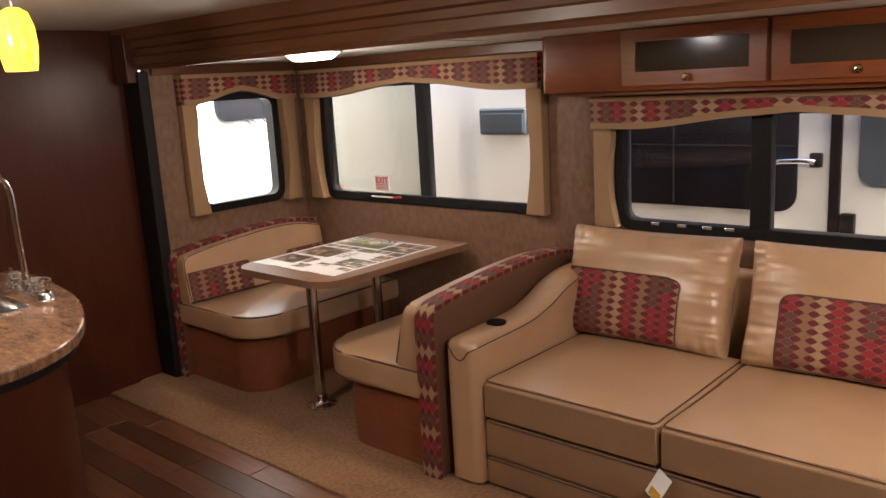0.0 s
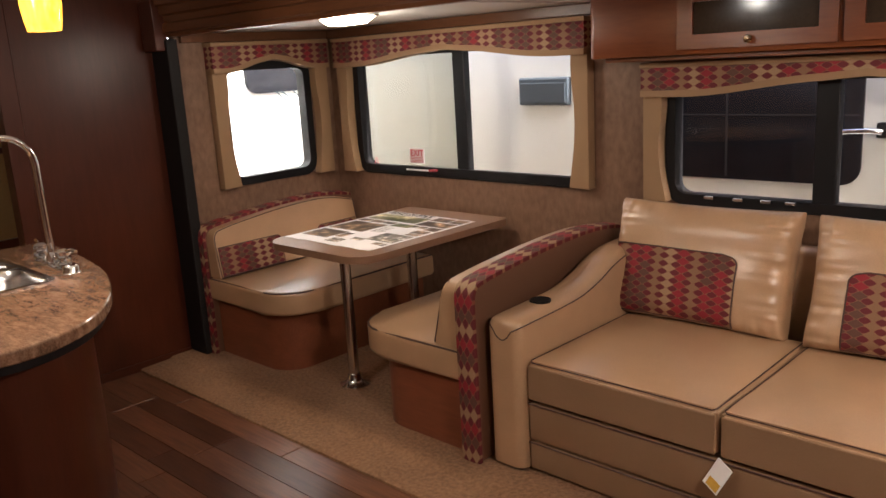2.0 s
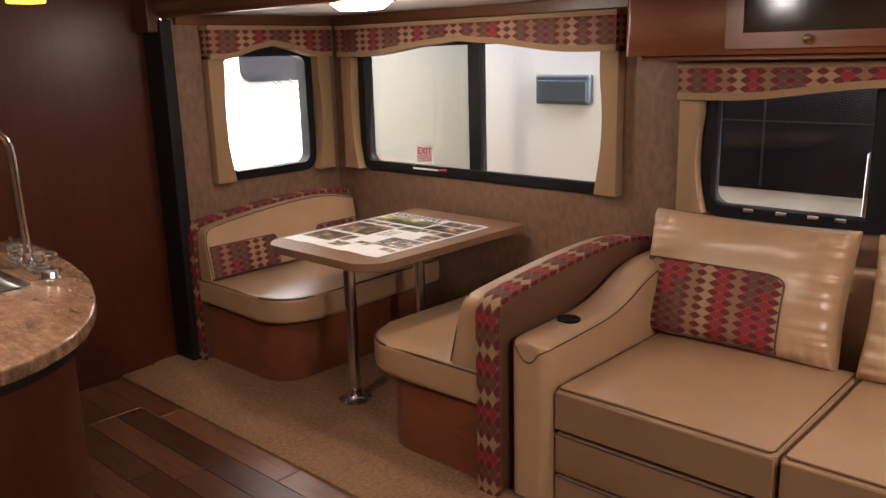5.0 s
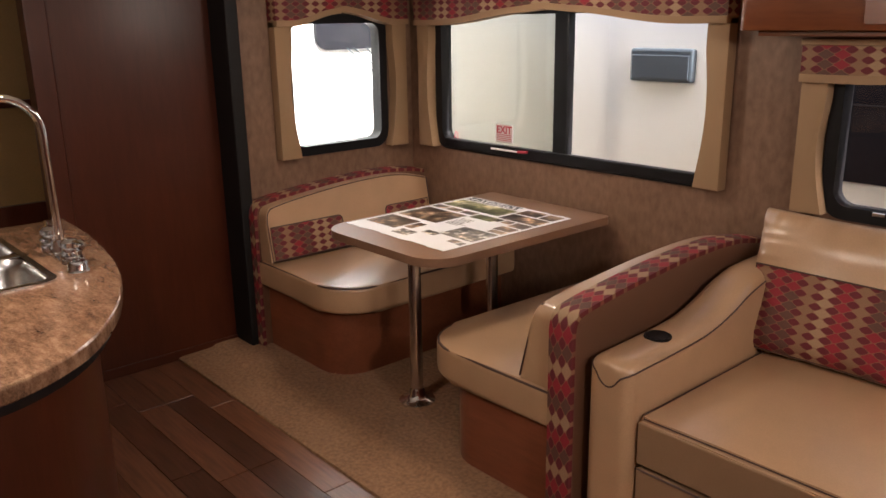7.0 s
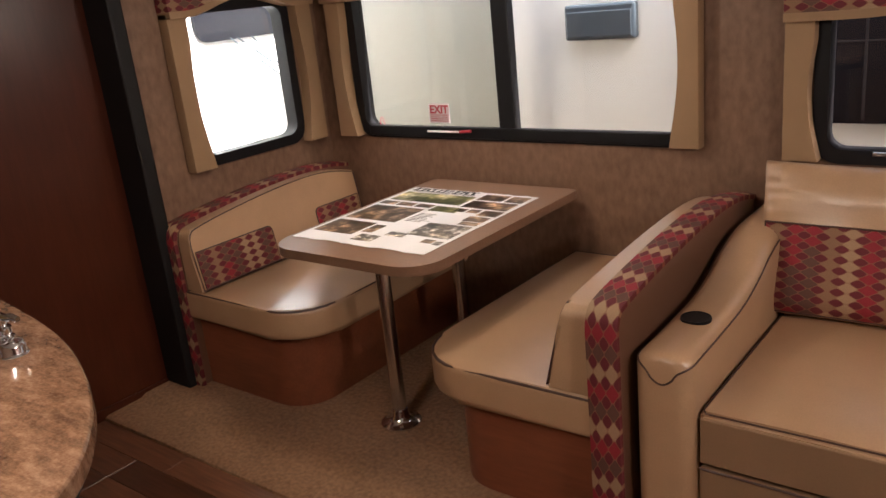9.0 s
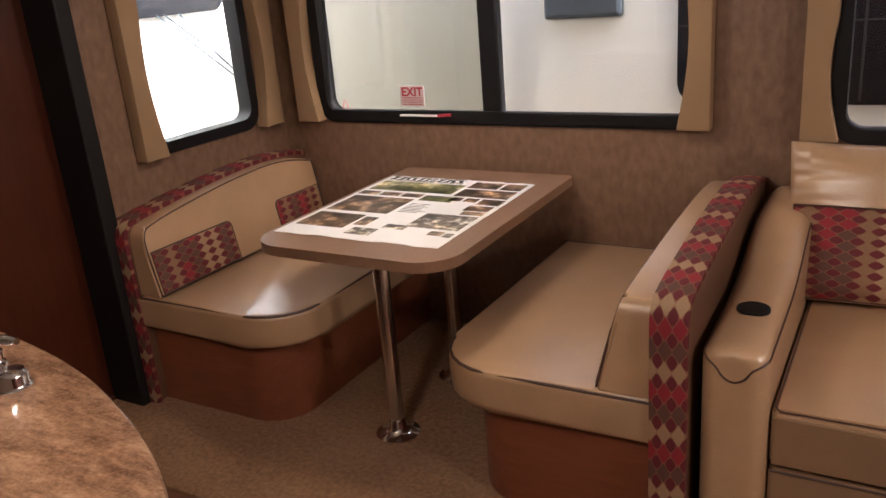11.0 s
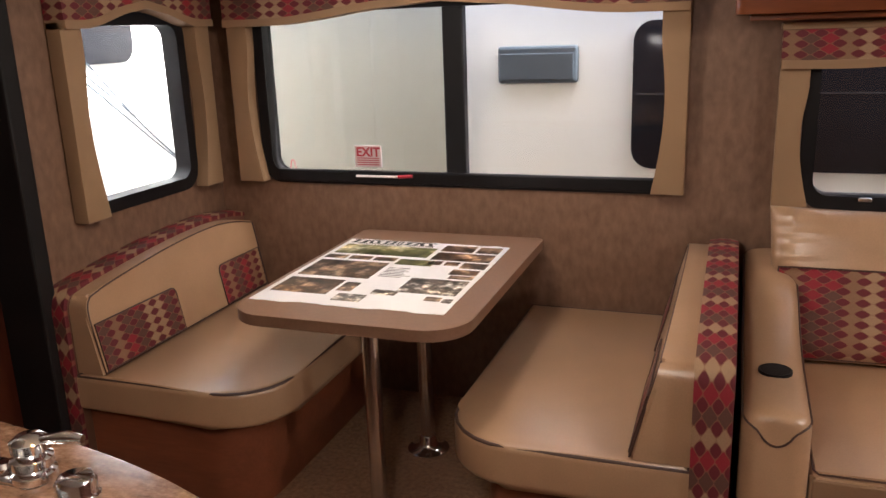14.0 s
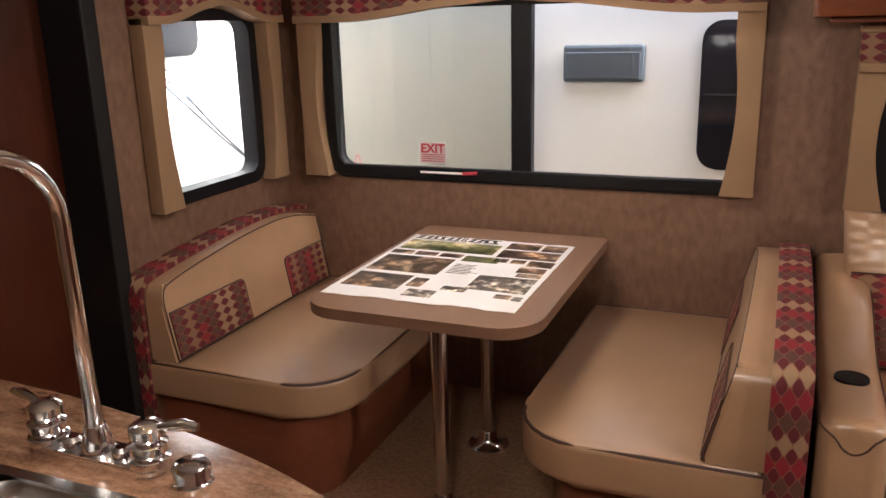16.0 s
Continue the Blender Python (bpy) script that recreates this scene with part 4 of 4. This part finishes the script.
# ---- lamps ----
def dome_light(place, watts, length=0.26, wide=0.13):
    x, y, z = place
    top = thing("ceiling_light", "rectangular frosted ceiling light, switched on", "ceiling light", "ceiling lights")
    part("base_plate", prism(rounded(-length / 2 - 0.012, length / 2 + 0.012, -wide / 2 - 0.012, wide / 2 + 0.012, [0.02] * 4), "z", -0.012, -0.001, 0.003), STEEL, top, smooth=True)
    bm = prism(rounded(-length / 2, length / 2, -wide / 2, wide / 2, [0.02] * 4), "z", -0.042, -0.0125)
    for v in bm.verts:
        if v.co.z < -0.03:
            v.co.x, v.co.y = v.co.x * 0.72, v.co.y * 0.6
    part("diffuser", bm, DOME, top, "glowing frosted diffuser", smooth=True)
    top.matrix_world = pose(x, y, z)
    lamp("lamp_dome", (x, y, z - 0.11), watts, 0.08, WARM)
    return top


dome_light((-2.60, 2.12, SLIDE_Z), 2.1)
dome_light((0.30, 2.02, SLIDE_Z), 2.4)
dome_light((-2.10, 0.15, ROOM_Z), 6.2)
dome_light((0.55, 0.95, ROOM_Z), 13.5)


def pendant():
    top = thing("pendant_lamp", "amber blown-glass pendant lamp over the counter, lit", "pendant lamp")
    x, y, z = PEND
    part("shade", lathe([(0.050, z), (0.056, z + 0.03), (0.062, z + 0.08), (0.060, z + 0.14), (0.045, z + 0.19), (0.02, z + 0.205)], 32, (x, y, 0)), AMBER, top, "glowing amber glass shade", smooth=True)
    part("rod", tube([(x, y, z + 0.205), (x, y, ROOM_Z - 0.001)], 0.006, 10), CHROME, top, smooth=True)
    lamp("lamp_pendant", (x, y, z - 0.06), 0.6, 0.04, (1.0, 0.74, 0.42))


pendant()

# ---- outside ----
# ground stays out of view; its pale colour throws daylight up into the windows
tagged(part("ground", box(-60, 60, -60, 60, -0.85, -0.75), BOUNCE_GROUND), "unseen ground, made pale to bounce daylight", "ground", kind="structure")


def neighbour():
    """White trailer parked close alongside."""
    top = thing("neighbour_trailer", "cream sided travel trailer parked close beside the windows", "trailer")
    y = 3.50
    part("side_wall", box(-4.3, 3.5, y, y + 2.3, -0.35, 1.95, 0.03), SIDING, top, "smooth cream fibreglass side")
    v = part("vent_hood", box(-2.705, -2.36, y - 0.045, y - 0.001, 1.315, 1.47, 0.012, 2), VENTGREY, top, "grey plastic vent hood")
    part("vent_flap", box(-2.69, -2.375, y - 0.052, y - 0.0455, 1.33, 1.44, 0.004), VENTGREY, v)
    w = part("dark_window", prism(rounded(-2.135, -0.845, 0.955, 1.56, [0.08] * 4), "y", y - 0.02, y - 0.001, 0.005), TINT, top, "dark tinted window", smooth=True)
    part("divider", box(-1.46, -1.45, y - 0.023, y - 0.0205, 0.97, 1.55), DIMBAR, w)
    part("transom", box(-2.12, -0.86, y - 0.024, y - 0.0205, 1.262, 1.268), DIMBAR, w)
    d = part("door_frame", ring(rounded(-0.70, 0.15, -0.2, 1.80, [0.06] * 4), rounded(-0.655, 0.105, -0.155, 1.755, [0.04] * 4), "y", y - 0.025, y - 0.001), BLACK, top, "black door frame", smooth=True)
    part("door_window", prism(rounded(-0.58, 0.02, 1.09, 1.6, [0.07] * 4), "y", y - 0.02, y - 0.001), VENTGREY, top, "grey door window", smooth=True)
    part("door_latch", box(-0.645, -0.585, y - 0.04, y - 0.001, 0.85, 0.965, 0.006), BLACK, top, "black door latch")
    g = part("grab_handle", tube([(-0.76, y - 0.001, 1.20), (-0.76, y - 0.07, 1.20), (-0.80, y - 0.085, 1.205), (-0.90, y - 0.09, 1.20), (-0.985, y - 0.09, 1.155), (-0.99, y - 0.09, 0.75)], 0.013, 12), CHROME, top, "chrome folding grab handle", smooth=True)
    part("mount", box(-0.785, -0.735, y - 0.04, y - 0.001, 1.17, 1.235, 0.006), BLACK, g)


neighbour()


def far_trailer():
    top = thing("far_trailer", "bright white trailer front seen through the end window", "trailer")
    x = -5.0
    part("front_wall", box(x - 2.5, x, 1.2, 7.5, -0.3, 2.9, 0.05), SHINY, top, "sunlit white fibreglass front")
    w = part("dark_window", prism(rounded(3.12, 3.90, 1.43, 1.95, [0.09] * 4), "x", x + 0.001, x + 0.03, 0.006), TINT, top, "dark tinted window", smooth=True)
    for k, (a, b) in enumerate(((0.0, 0.0), (0.05, 0.03), (0.16, -0.01))):
        pts = smooth_line([(x + 0.03, 3.36 + a, 1.44), (x + 0.05, 3.72 + a * 0.5, 1.15 + b), (x + 0.05, 4.05 + a * 0.2, 0.90 + 0.5 * b), (x + 0.05, 4.6, 0.52)], 5)
        part("cable", tube(pts, 0.005, 6), VENTGREY, top, "hanging grey cable")


far_trailer()


def exit_sign():
    top = thing("exit_label", "small exit label with red letters stuck on the window", "label")
    part("film", box(-3.205, -3.085, WY + 0.0325, WY + 0.0338, 1.012, 1.10), PINKISH, top)
    cu = bpy.data.curves.new("letters", "FONT")
    cu.body, cu.size, cu.extrude, cu.align_x = "EXIT", 0.052, 0.0004, "CENTER"
    t = new("letters", cu)
    t.parent = top
    t.matrix_local = pose(-3.145, WY + 0.0318, 1.057, 90, 0, 0)
    cu.materials.append(RED)
    cu.offset = 0.0015
    for k in range(4):
        part("small_print", box(-3.195, -3.095, WY + 0.0316, WY + 0.0324, 1.02 + 0.009 * k, 1.0235 + 0.009 * k), RED, top)


exit_sign()
bar = thing("window_latch_bar", "white release bar with a red end on the window rail", "latch")
part("bar", tube([(-3.175, WY - 0.028, 0.985), (-2.99, WY - 0.028, 0.985)], 0.005, 8), PAPER, bar, smooth=True)
part("grip", tube([(-2.99, WY - 0.028, 0.985), (-2.93, WY - 0.028, 0.990)], 0.007, 8), RED, bar, "red grip", smooth=True)


# small chrome blocks added to imitate bright reflections along the window track
for x in (-1.30, -1.17, -1.05, -0.95):
    clip = thing("rail_glint", "chrome piece standing in for a highlight on the sofa window's rail", "clip", "clips on the sofa window")
    part("glint_piece", box(x - 0.022, x + 0.022, WY - 0.026, WY - 0.012, 0.945, 0.960, 0.004), CHROME, clip)
hook = thing("pull_cord", "small red pull loop at the dinette window's corner", "cord")
part("loop", tube(smooth_line([(-3.505, WY + 0.02, 0.995), (-3.50, WY + 0.02, 1.03), (-3.488, WY + 0.02, 1.035), (-3.478, WY + 0.02, 0.995)], 5), 0.002, 6), RED, hook, smooth=True)


# ---- floor planks ----
def planks():
    host = bpy.data.objects["floor"]
    shared = {}
    random.seed(11)
    w = 0.125
    y, row = 1.56 - w, 0
    while y > SOUTH:
        x = -4.9 - random.uniform(0, 0.9)
        while x < EAST:
            size = random.choice((0.75, 0.9, 1.05))
            a, e = max(x, -4.89), min(x + size, EAST - 0.002)
            if e - a > 0.05:
                key = round(e - a, 4)
                if key not in shared:
                    me = bpy.data.meshes.new("plank")
                    bm = box(0.0015, key - 0.0015, 0.0012, w - 0.0012, -0.004, 0.0, 0.0012, 1)
                    bm.to_mesh(me)
                    bm.free()
                    me.materials.append(PLANK)
                    shared[key] = me
                ob = new("plank", shared[key])
                ob.parent = host
                ob.location = (a, y, 0.001)
            x += size
        y -= w
        row += 1


planks()
